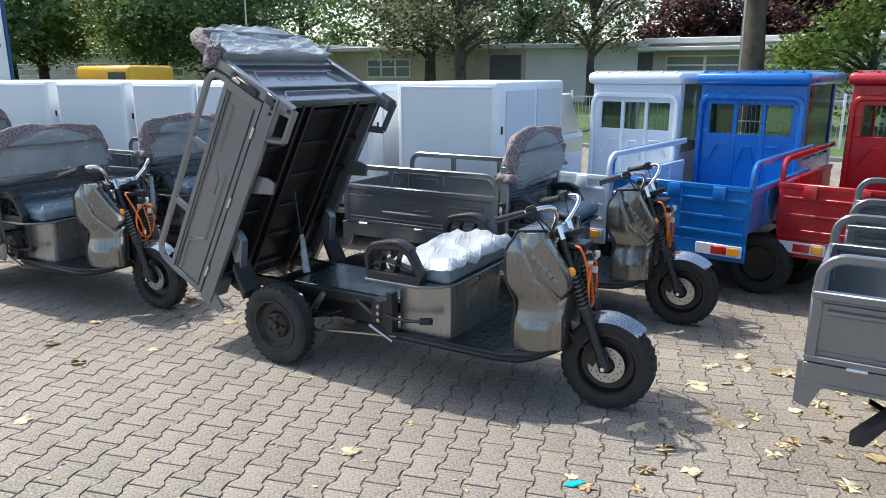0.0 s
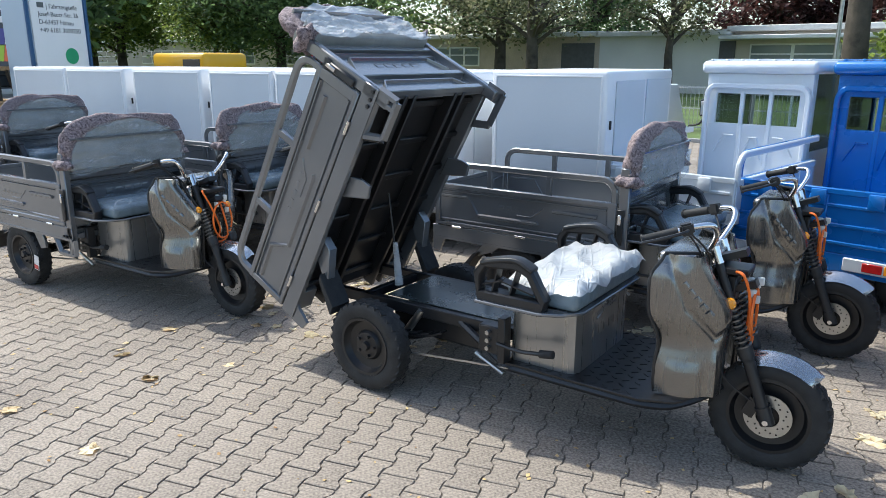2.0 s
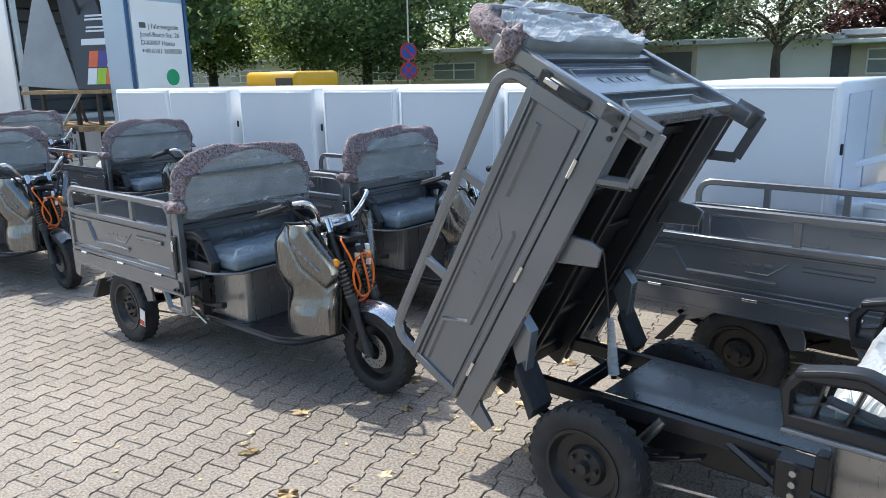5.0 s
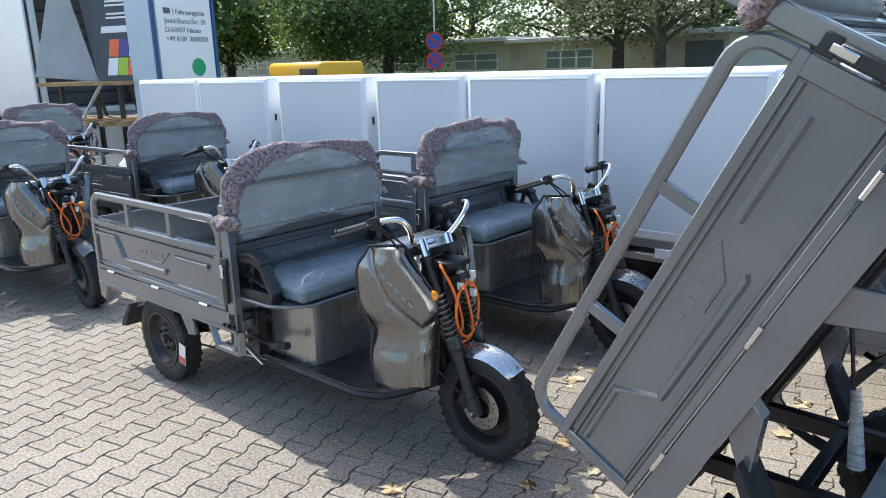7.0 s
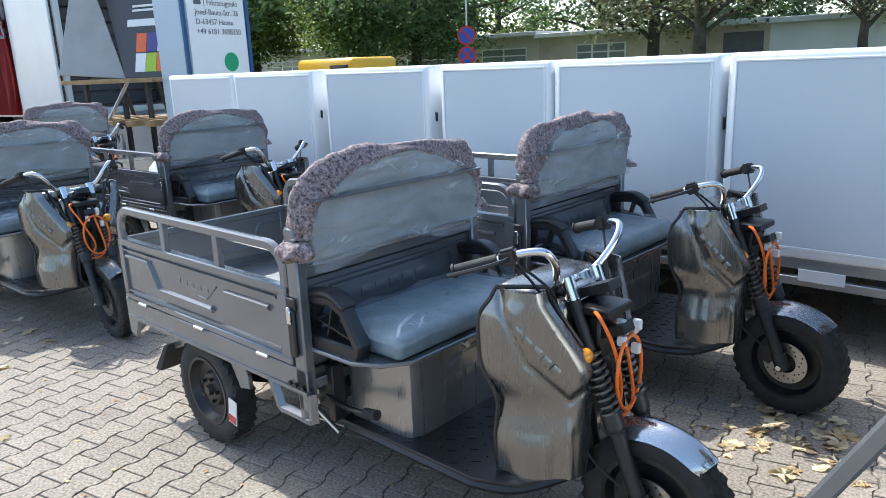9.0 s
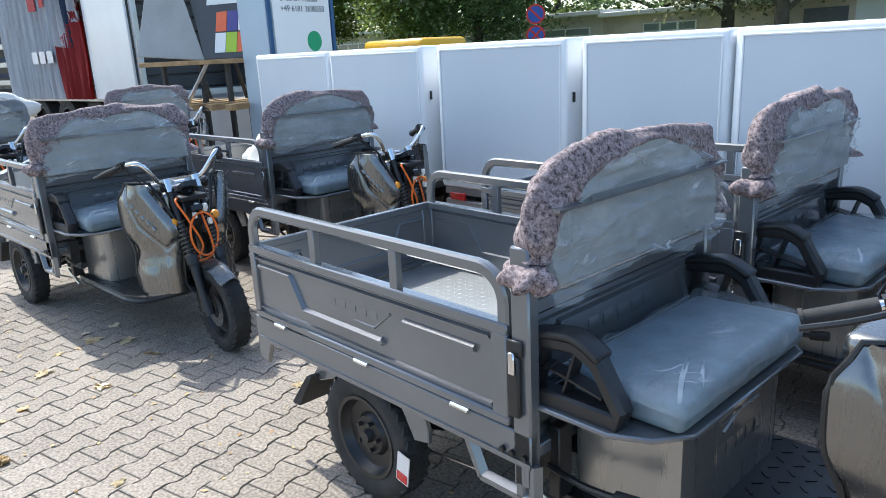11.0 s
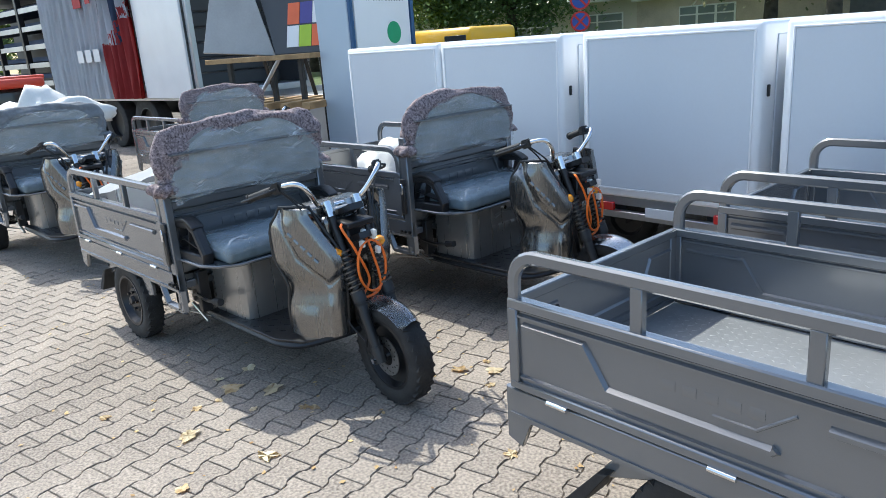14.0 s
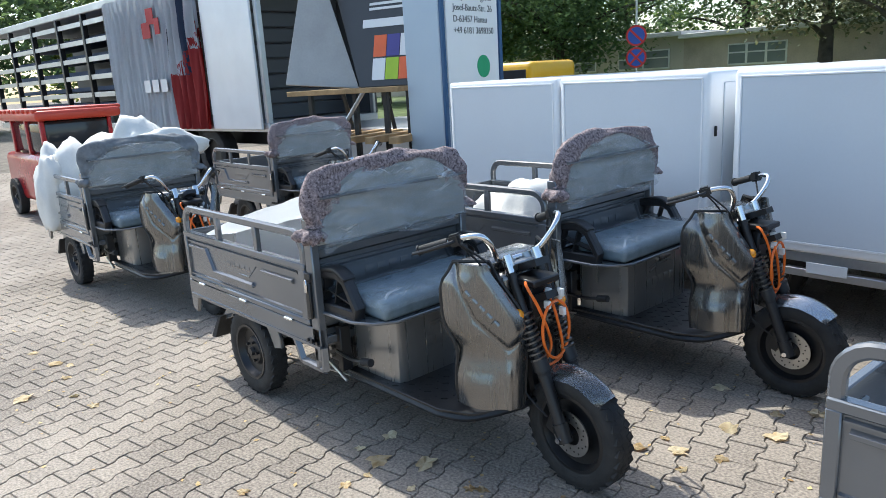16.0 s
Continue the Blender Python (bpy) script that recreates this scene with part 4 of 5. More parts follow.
        for z, (a, b) in zip(heights, ends):
            row = []
            for j in range(45):
                q = j / 44
                u = a + (b - a) * q
                # rounded flank, waist, gently curved face, rounded front edge
                d = 0.052 * math.sin(math.pi / 2 * min(1, (u - a) / 0.13)) + 0.016 * math.sin(math.pi * min(1, max(0, (u - a) / 0.32))) - 0.034 * max(0, 1 - (b - u) / 0.05) ** 2 - 0.016 * math.exp(-((z - 0.58) / 0.07) ** 2)
                # upper plate stands proud inside a dark groove
                p, best, side = Vector((u, z)), 1.0, 1.0
                for e, f in zip(groove, groove[1:]):
                    w = f - e
                    k = min(1, max(0, (p - e).dot(w) / w.length_squared))
                    gap = (p - e - w * k).length
                    if gap < best:
                        best, side = gap, w.x * (p.y - e.y) - w.y * (p.x - e.x)
                d += (0.011 if side > 0 else 0.0) * (1 - math.cos(math.pi * min(1, best / 0.035))) / 2 - 0.009 * math.exp(-(best / 0.010) ** 2)
                # kick near the foot, with two upright creases
                d += 0.009 * min(1, max(0, (0.50 - z) / 0.05)) * min(1, max(0, (u - a) / 0.05)) * min(1, max(0, (0.24 - u) / 0.03))
                d += 0.010 * max(0, 1 - abs(u - 0.285) / 0.016) * min(1, max(0, (0.56 - z) / 0.06))
                row.append(bm.verts.new(fm @ Vector((u, z, d - 0.02))))
            g.append(row)
        for i in range(64):
            for j in range(44):
                bm.faces.new((g[i][j], g[i][j + 1], g[i + 1][j + 1], g[i + 1][j]))
        bmesh.ops.recalc_face_normals(bm, faces=bm.faces)
        bmesh.ops.solidify(bm, geom=bm.faces[:], thickness=0.006)
        sh = part("leg_shield", bm, PANEL, tri, "glossy titanium grey leg shield", 60)
        tilt = Matrix.Translation((0.125, 0.872, 0.058)) @ Matrix.Rotation(radians(-48), 4, "Z")
        stamp("raised_mark", 0.0, 0.21, -0.034, 0.002, fm @ tilt, 0.006, PANEL, sh)
        rim = [(a, z) for z, (a, b) in zip(heights[::4], ends[::4])] + [(b, z) for z, (a, b) in zip(heights[::-4], ends[::-4])]
        part("edge_trim", tube(bmesh.new(), [fm @ Vector((a, b, -0.022)) for a, b in rim], 0.008, 6, closed=True), BPLAST, sh)
    bm = bx(1.52, 1.66, -0.13, 0.13, 0.34, 0.90, 0.03, 3)
    part("front_column", bm, PANEL, tri)
    bm = bx(1.44, 1.60, -0.20, 0.20, 0.88, 0.95, 0.03, 3)
    part("dash_cowl", bm, PANEL, tri)
    piv = Vector((1.60, 0, 0.95))
    ax = Vector((1.925 - 1.655, 0, 0.25 - 0.93)).normalized()
    st = Matrix.Translation(piv) @ Matrix.Rotation(radians(-steer), 4, ax) @ Matrix.Translation(-piv)
    handlebar_set(tri, st)
    bed = cargo_bed(tri, seed, cover, tip > 0)
    if tip:
        p = Vector((-0.476, 0, 0.463))
        bed.matrix_basis = Matrix.Translation(p + Vector((0.03, 0.015, 0))) @ Matrix.Rotation(radians(-tip), 4, "Y") @ Matrix.Translation(-p)
        tri["label"] = "grey electric cargo tricycle with its cargo bed tipped up"
        bm = cyl(bmesh.new(), (-0.10, -0.05, 0.45), (-0.17, -0.05, 1.00), 0.006)
        cyl(bm, (-0.10, -0.05, 0.45), (-0.13, -0.05, 0.70), 0.012)
        gs = part("gas_strut", bm, BLACK, tri, "black gas strut")
        part("film_sleeve", cyl(bmesh.new(), (-0.102, -0.05, 0.47), (-0.128, -0.05, 0.72), 0.026, 0.015, 9), MILKFILM, gs, "torn film sleeve")
    return tri


# ---- ground ----
bm = bmesh.new()
bmesh.ops.create_grid(bm, x_segments=1, y_segments=1, size=600, matrix=Matrix.Translation((0, 0, -0.0065)))
tagged(put(bm, "ground", SAND, smooth=0), "dusty sand bed under the paving", "ground", kind="structure")
bm = bx(-90, 40, 17, 200, -0.011, 0.03)
tagged(put(bm, "lawn", GRASS, smooth=0), "mown grass verge before the buildings", "grass", kind="structure")
bm = bx(-90, 40, 16.88, 17.0, -0.011, 0.08, 0.01)
tagged(put(bm, "kerb", CONC), "low concrete kerb along the verge", "kerb", kind="structure")

# ---- the tricycles ----
TOWEL_G = mat("towel_grey", (0.20, 0.21, 0.22), 0.95, 0, 0.2, 20, 0.9, 60)


def at_rear(x, y, h):
    return pose(x, y, 0, 0, 0, h)


tri_a = tricycle(1, TOWEL, tip=61.8, steer=4)
tri_a.matrix_basis = at_rear(-3.185, 4.14, 1.8)
tri_b = tricycle(2, TOWEL)
tri_b.matrix_basis = at_rear(-6.62, 3.86, 3.8)
tri_e = tricycle(3, TOWEL, steer=-5)
tri_e.matrix_basis = at_rear(-10.26, 3.39, 6.3)
tri_g = tricycle(4, TOWEL_G)
tri_g.matrix_basis = at_rear(-13.77, 3.05, 6)
for src, x, y, h in ((tri_b, -3.19, 5.65, 2.0), (tri_e, -6.74, 5.25, 4.0), (tri_b, -10.12, 4.83, 6.0), (tri_e, -14.35, 4.95, 6.0), (tri_b, 0.32, 4.42, 1.0), (tri_e, 0.35, 5.95, 1.0)):
    copy_thing(src, at_rear(x, y, h))
tag = part("paper_tag", bx(-0.03, 0.03, -0.002, 0.002, 0.0, 0.115), PAPER, tri_b, "white and red paper tag on the tyre", m=pose(0.215, -0.492, 0.165, 0, 10, 0))
part("tag_print", bx(-0.026, 0.026, -0.004, -0.001, 0.006, 0.04), REDLENS, tag)


# ---- box vans, seen from behind ----
def box_van(width, h=1.635, depth=1.75):
    """Rear at y = 0, heading +y, x from 0 to width."""
    van = thing("box_van", "small white electric box van with smooth closed rear", "van", "row of box vans")
    z0 = 0.50
    bm = bx(0, width, 0, depth, z0, h, 0.028, 3)
    part("cargo_box", bm, WHITE, van, "white composite cargo box")
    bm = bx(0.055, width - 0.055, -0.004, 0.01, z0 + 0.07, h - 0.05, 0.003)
    part("rear_panel", bm, WHITE_SHADED, van)
    bm = bmesh.new()
    for a, b, c, d in ((0.045, width - 0.045, h - 0.052, h - 0.040), (0.045, width - 0.045, z0 + 0.055, z0 + 0.07)):
        box(bm, a, b, -0.008, 0.004, c, d, 0.002)
    for a in (0.043, width - 0.055):
        box(bm, a, a + 0.012, -0.0075, 0.004, z0 + 0.07, h - 0.052, 0.002)
    part("panel_bead", bm, WHITE, van)
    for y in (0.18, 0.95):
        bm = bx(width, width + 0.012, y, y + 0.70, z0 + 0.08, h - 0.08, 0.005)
        part("side_door", bm, WHITE_SHADED, van)
    bm = bx(width, width + 0.016, 0.07, 0.09, 1.20, 1.27, 0.004)
    part("door_hinge", bm, BPLAST, van)
    bm = bx(0.02, width - 0.02, 0.02, depth, 0.44, 0.50, 0.004)
    box(bm, 0.04, width - 0.04, 0.0, 0.05, 0.35, 0.40, 0.004)
    part("sub_frame", bm, ALU, van)
    bm = bx(0.25, 0.33, 0.05, depth + 0.9, 0.30, 0.43)
    box(bm, width - 0.33, width - 0.25, 0.05, depth + 0.9, 0.30, 0.43)
    part("chassis", bm, BLACK, van)
    for x in (0.10, width - 0.26):
        part("tail_lamp", bx(x, x + 0.16, -0.012, 0.02, 0.40, 0.46, 0.006), REDLENS, van, "red tail lamp")
    part("number_plate", bx(width / 2 - 0.12, width / 2 + 0.12, -0.008, 0.0, 0.38, 0.45, 0.003), WPAINT, van)
    for x in (0.10, width - 0.10):
        wheel(van, "rear_wheel", x, 0.45, 0.24, 0.24, 0.11, 0.15)
    bm = bx(0.06, width - 0.06, depth + 0.03, depth + 1.05, 0.30, 1.05, 0.06, 3)
    prism(bm, [(depth + 0.05, 1.05), (depth + 0.07, 1.50), (depth + 0.55, 1.50), (depth + 0.95, 1.05)], Matrix.Translation((0.08, 0, 0)) @ YZ, width - 0.16, 0.03, 2)
    part("cab", bm, WPAINT, van)
    bm = bmesh.new()
    tube(bm, curve_pts([(width - 0.02, depth + 0.85, 1.05), (width + 0.10, depth + 0.80, 1.08), (width + 0.17, depth + 0.78, 1.18)], 4), 0.012, 6)
    part("mirror_arm", bm, BPLAST, van)
    bm = bx(width + 0.10, width + 0.24, depth + 0.75, depth + 0.81, 1.16, 1.34, 0.02, 2)
    mh = part("wing_mirror", bm, BPLAST, van)
    part("mirror_glass", bx(width + 0.115, width + 0.225, depth + 0.744, depth + 0.750, 1.18, 1.32, 0.002), MIRROR, mh)
    return van


BOXH = radians(4.41)
for k, (a, b) in enumerate(((-2.79, -1.475), (-1.455, -0.17), (0.0, 1.27), (1.39, 2.405), (2.425, 3.55), (3.59, 4.75), (5.03, 6.06))):
    v = box_van(b - a, 1.635 + (0.02 if k == 6 else 0))
    v.matrix_basis = Matrix.Translation((-9.141 + a * math.cos(BOXH), 5.899 + a * math.sin(BOXH), 0)) @ Matrix.Rotation(BOXH, 4, "Z")


# ---- cab tricycles with open beds, seen from behind ----
TINT = glass_mat("tinted_glass", (0.25, 0.28, 0.28))


def cab_truck(name, colour_word, paint):
    tr = thing("cab_truck", colour_word + " three-wheeled pickup with enclosed cab and open bed", "truck", "parked cab trucks")
    W = 1.14
    bm = bx(0, W, 0, 1.55, 0.57, 0.60)
    part("bed_floor", bm, paint, tr)
    bm = bx(0.0, W, -0.012, 0.012, 0.48, 0.90, 0.005)
    tg = part("tailgate", bm, paint, tr)
    part("top_edge", bx(0.0, W, -0.02, 0.015, 0.875, 0.915, 0.006), paint, tg)
    for z in (0.79, 0.66, 0.54):
        part("pressed_rib", bx(0.03, W - 0.03, -0.026, 0.0, z, z + 0.025, 0.006), paint, tg)
    part("centre_stay", bx(W / 2 - 0.06, W / 2 + 0.06, -0.028, 0.0, 0.56, 0.87, 0.006), paint, tg)
    for x in (0.22, W / 2, W - 0.22):
        part("tailgate_catch", bx(x - 0.05, x + 0.05, -0.048, -0.018, 0.80, 0.905, 0.01, 2), paint, tr)
    bm = bx(0.0, W, -0.015, 0.02, 0.34, 0.48, 0.006)
    part("rear_valance", bm, paint, tr)
    for x in (0.02, W - 0.37):
        lb = part("lamp_bar", bx(x, x + 0.35, -0.03, -0.014, 0.375, 0.465, 0.006), WPAINT, tr, "tail lamp bar")
        part("red_lens", bx(x + 0.12, x + 0.24, -0.037, -0.028, 0.39, 0.45, 0.004), REDLENS, lb)
        part("amber_lens", bx(x + 0.25, x + 0.33, -0.037, -0.028, 0.39, 0.45, 0.004), AMBER, lb)
    for s, x in ((-1, 0.0), (1, W)):
        bm = bx(x - 0.012, x + 0.012, 0.0, 1.55, 0.57, 0.87, 0.005)
        box(bm, x - 0.02, x + 0.02, 0.0, 1.55, 0.855, 0.905, 0.006)
        for y in (0.35, 0.80, 1.2):
            box(bm, x - 0.02, x + 0.02, y, y + 0.05, 0.58, 0.86, 0.004)
        part("bed_side", bm, paint, tr)
        pts = [(x, 0.02, 0.89), (x, 0.02, 0.97)] + [(x, 0.12 - 0.10 * math.cos(a), 0.98 + 0.10 * math.sin(a)) for a in [k * math.pi / 10 for k in range(1, 6)]] + [(x, 1.56, 1.09)]
        part("side_rail", tube(bmesh.new(), pts, 1, flat=(0.05, 0.035), up=(1, 0, 0)), paint, tr)
    # cab
    y0, y1 = 1.60, 2.85
    before = set(tr.children)
    bm = bx(0.02, W - 0.02, y0, y0 + 0.03, 0.35, 1.17, 0.008)
    cb = part("cab_back", bm, paint, tr)
    for a, b in ((0.02, 0.14), (W - 0.14, W - 0.02)):
        part("window_pillar", bx(a, b, y0 + 0.001, y0 + 0.029, 1.16, 1.62, 0.006), paint, cb)
    part("window_header", bx(0.13, W - 0.13, y0 + 0.001, y0 + 0.029, 1.44, 1.62, 0.006), paint, cb)
    for x in (0.42, W - 0.42):
        part("window_post", bx(x - 0.022, x + 0.022, y0 - 0.01, y0 + 0.03, 0.55, 1.46, 0.006), paint, cb)
    bm = bmesh.new()
    strip(bm, [(0.15, 0.90), (0.25, 1.06), (0.36, 1.06)], 0.02, 0.02, Matrix.Translation((0, y0, 0)) @ XZ)
    strip(bm, [(0.47, 0.85), (0.53, 1.05), (W - 0.53, 1.05), (W - 0.47, 0.85)], 0.02, 0.02, Matrix.Translation((0, y0, 0)) @ XZ)
    strip(bm, [(W - 0.36, 1.06), (W - 0.25, 1.06), (W - 0.15, 0.90)], 0.02, 0.02, Matrix.Translation((0, y0, 0)) @ XZ)
    part("pressed_ridge", bm, paint, cb)
    bm = tube(bmesh.new(), [(0.04, y0 - 0.03, 0.60), (0.04, y0 - 0.03, 1.41)] + [(0.14 - 0.10 * math.cos(a), y0 - 0.03, 1.41 + 0.10 * math.sin(a)) for a in [k * math.pi / 10 for k in range(1, 6)]] + [(W - 0.14 + 0.10 * math.sin(a), y0 - 0.03, 1.41 + 0.10 * math.cos(a)) for a in [k * math.pi / 10 for k in range(0, 6)]] + [(W - 0.04, y0 - 0.03, 0.60)], 1, flat=(0.05, 0.045), up=(0, 1, 0))
    part("rear_hoop", bm, paint, tr)
    bm = bx(-0.03, W + 0.03, y0 - 0.08, y1 + 0.05, 1.62, 1.735, 0.05, 4)
    rf = part("roof", bm, paint, tr)
    for k in range(7):
        x = 0.07 + k * 0.167
        part("roof_rib", bx(x - 0.022, x + 0.022, y0 - 0.05, y1, 1.72, 1.75, 0.012, 2), paint, rf)
    for a, b in ((0.14, 0.398), (0.442, W - 0.442), (W - 0.398, W - 0.14)):
        w = part("rear_window", bx(a, b, y0 + 0.012, y0 + 0.017, 1.17, 1.44), GLASS, tr)
        w.visible_shadow = False
    for x in (0.02, W - 0.06):
        bm = bx(x, x + 0.04, y0 + 0.03, y0 + 0.10, 0.35, 1.63, 0.006)
        box(bm, x, x + 0.04, y1 - 0.25, y1 - 0.19, 0.9, 1.63, 0.006)
        box(bm, x, x + 0.04, y0 + 0.10, y1 - 0.2, 0.35, 0.95, 0.006)
        part("cab_side", bm, paint, tr)
    for x in (0.035, W - 0.043):
        part("side_window", bx(x, x + 0.008, y0 + 0.10, y1 - 0.25, 0.95, 1.62), TINT, tr).visible_shadow = False
    bm = bx(0.05, W - 0.05, y1 - 0.10, y1 + 0.05, 0.35, 1.0, 0.04, 2)
    part("cab_front", bm, paint, tr)
    bm = bx(0.10, W - 0.10, y1 - 0.12, y1 - 0.115, 1.0, 1.62)
    part("windscreen", bm, GLASS, tr).visible_shadow = False
    bm = bx(0.15, W - 0.15, y0 + 0.1, y0 + 0.22, 0.7, 1.10, 0.04, 3)
    part("cab_seat", bm, PAD, tr)
    for ob in set(tr.children_recursive) - before:
        if ob.parent in before:
            continue
        for v in ob.data.vertices:
            v.co.x = W / 2 + (v.co.x - W / 2) * 0.86
    bm = bx(0.25, 0.33, 0.05, 2.4, 0.30, 0.42)
    box(bm, W - 0.33, W - 0.25, 0.05, 2.4, 0.30, 0.42)
    part("chassis", bm, BLACK, tr)
    for x in (0.02, W - 0.02):
        wheel(tr, "rear_wheel", x, 0.45, 0.25, 0.25, 0.11, 0.15)
    wheel(tr, "front_wheel", W / 2, 2.2, 0.25, 0.25, 0.11, 0.15)
    return tr


for word, paint, x, y in (("white", WPAINT, -3.21, 6.55), ("bright blue", BLUE, -2.10, 6.50), ("dark red", RED, -0.83, 6.78)):
    t = cab_truck("cab_truck", word, paint)
    t.matrix_basis = pose(x, y, 0, 0, 0, -8.0)

# ---- far building ----
bld = thing("low_building", "long single-storey building with flat roof and window bands", "building")
BY = 40.0
for a, b, h, m in ((-90, -34, 3.25, WALLB), (-34, -19.2, 3.05, WALLBR), (-19.2, -12.0, 3.0, WALLW), (-12.0, 12.0, 3.15, WALLB), (12, 40, 3.1, WALLW)):
    part("wall", bx(a, b, BY, BY + 9, 0, h), m, bld)
    part("roof_edge", bx(a - 0.1, b + 0.1, BY - 0.45, BY + 9.2, h, h + 0.28, 0.03), ROOFC, bld)


def windows(x0, x1, z0, z1, n, m=DARKGLASS):
    w = (x1 - x0) / n
    for k in range(n):
        a = x0 + k * w
        fr = part("window", bx(a, a + w, BY - 0.06, BY + 0.05, z0, z1, 0.01), WALLW, bld)
        part("pane", bx(a + 0.08, a + w - 0.08, BY - 0.075, BY - 0.05, z0 + 0.10, z0 + (z1 - z0) * 0.55), m, fr)
        part("pane", bx(a + 0.08, a + w - 0.08, BY - 0.075, BY - 0.05, z0 + (z1 - z0) * 0.55 + 0.08, z1 - 0.08), m, fr)


WINGLASS = mat("sky_glass", (0.22, 0.25, 0.25), 0.1, 0, 0.1, 0.5)
for a, b, n in ((-86, -80, 4), (-77, -70, 4), (-67, -60, 4), (-57, -50, 4), (-47, -41, 3), (-39, -35, 2), (-31, -27.5, 3), (-11.0, -5.0, 3), (-3, 3, 3)):
    windows(a, b, 1.35, 2.55, n, WINGLASS)
part("garage_door", bx(-21.6, -19.5, BY - 0.08, BY, 0, 2.7, 0.02), mat("garage_grey", (0.12, 0.12, 0.12), 0.6, 0, 0.1), bld)
part("door", bx(-12.5, -11.7, BY - 0.08, BY, 0, 2.7, 0.02), mat("door_dark", (0.09, 0.09, 0.10), 0.5, 0, 0.1), bld)
part("canopy", bx(-12.2, -4.5, BY - 1.4, BY, 2.75, 2.95, 0.03), ROOFC, bld)
part("entrance_door", bx(3.6, 6.2, BY - 0.1, BY, 0, 2.6, 0.02), DARKGLASS, bld)


# ---- trees ----
def tree(x, y, h, r, z_low, seed, leaf, n_clump, per, trunk_r=0.2, size=0.22, lean=0.0):
    rnd = random.Random(seed)
    t = thing("tree", "tall broadleaf tree with full green crown" if leaf is not LEAFR else "copper-leaved broadleaf tree behind the building", "tree", "trees beyond the yard")
    t.matrix_basis = pose(x, y, 0)
    bm = bmesh.new()
    pts = [(lean * k / 6 + rnd.uniform(-0.08, 0.08) * k / 3, rnd.uniform(-0.08, 0.08) * k / 3, h * 0.8 * k / 6) for k in range(7)]
    tube(bm, pts, [trunk_r * (1.25 - 0.17 * k) for k in range(7)], 10)
    clumps = []
    while len(clumps) < n_clump:
        a, b = rnd.uniform(0, 2 * math.pi), rnd.random() ** 0.5
        zz = rnd.random()
        prof = math.sin(math.pi * (0.12 + 0.84 * zz)) ** 0.7
        c = Vector((r * b * prof * math.cos(a) * rnd.uniform(0.8, 1.15), r * b * prof * math.sin(a), z_low + (h - z_low) * zz))
        clumps.append(c)
    for c in clumps[:: max(1, n_clump // 16)]:
        base = Vector((lean * 0.5, 0, max(z_low * 0.75, min(c.z * 0.7, h * 0.6))))
        tube(bm, curve_pts([base, (base + c) / 2 + Vector((0, 0, 0.3)), c], 3), [0.09 * trunk_r / 0.2 * (1 - k / 7) + 0.012 for k in range(7)], 6)
    part("trunk", bm, BARK, t)
    verts, faces = [], []
    for c in clumps:
        cr = rnd.uniform(0.35, 0.95) * r / 3.2
        for _ in range(per):
            d = Vector((rnd.gauss(0, 1), rnd.gauss(0, 1), rnd.gauss(0, 0.65)))
            p = c + d * cr * 0.62
            q = Euler((rnd.uniform(-0.9, 0.9), rnd.uniform(-0.9, 0.9), rnd.uniform(0, 6.3))).to_matrix()
            s = size * rnd.uniform(0.6, 1.3)
            i = len(verts)
            for u, v, w in ((-0.5, 0, 0), (-0.1, -0.32, 0.06), (0.5, 0, -0.04), (-0.1, 0.32, 0.06)):
                verts.append(p + q @ Vector((u * s, v * s, w * s)))
            faces.append((i, i + 1, i + 2, i + 3))
    me = bpy.data.meshes.new("crown")
    me.from_pydata([tuple(v) for v in verts], [], faces)
    me.materials.append(leaf)
    cr = new("crown", me)
    cr.parent = t
    return t


tree(-18.7, 31.6, 11, 4.2, 3.1, 11, LEAFB, 62, 85, 0.28)
tree(-14.0, 37.0, 7.5, 3.0, 3.2, 12, LEAFB, 50, 85, 0.22)
tree(-3.9, 23.2, 13, 4.5, 6.2, 13, LEAFY, 50, 100, 0.30)
tree(-1.0, 25.5, 4.6, 2.6, 0.6, 14, LEAFY, 60, 130, 0.12, 0.2)
tree(3.5, 27, 5.0, 2.8, 0.8, 15, LEAFY, 60, 120, 0.12, 0.2)
tree(-33.1, 28.5, 12, 6.0, 2.5, 16, LEAF, 190, 150, 0.26, 0.25)
tree(-24.0, 37.0, 13, 5.5, 3.2, 17, LEAFB, 120, 110, 0.3, 0.28)
tree(-42.5, 32.5, 13, 5.5, 2.8, 18, LEAFY, 170, 140, 0.3, 0.28)
tree(-50.0, 28.5, 12, 5.5, 2.8, 19, LEAFY, 150, 130, 0.3, 0.28)
tree(-55.0, 29.0, 14, 6.5, 3.0, 20, LEAF, 120, 110, 0.3, 0.3)
tree(-37.0, 27.0, 8.5, 3.0, 2.6, 21, LEAFY, 90, 120, 0.14, 0.22)
for k, (x, y, h, r, lf) in enumerate(((-62, 52, 15, 8, LEAF), (-50, 54, 16, 8, LEAFY), (-38, 53, 15, 8, LEAF), (-27, 55, 13, 6, LEAF), (-14, 58, 8.5, 5, LEAFR), (-7, 60, 7.5, 5, LEAFR), (3, 58, 8.0, 6, LEAFY), (15, 54, 10, 7, LEAF), (-75, 45, 16, 9, LEAF), (-70, 25, 14, 8, LEAF), (-60, 14, 13, 7, LEAFY), (-47, 12, 12, 6, LEAF), (-56, 4, 13, 7, LEAF), (-66, -6, 13, 8, LEAF), (-34, 15, 10, 4.5, LEAF))):
    tree(x, y, h, r, 2.2, 40 + k, lf, 110, 80, 0.35, 0.45)


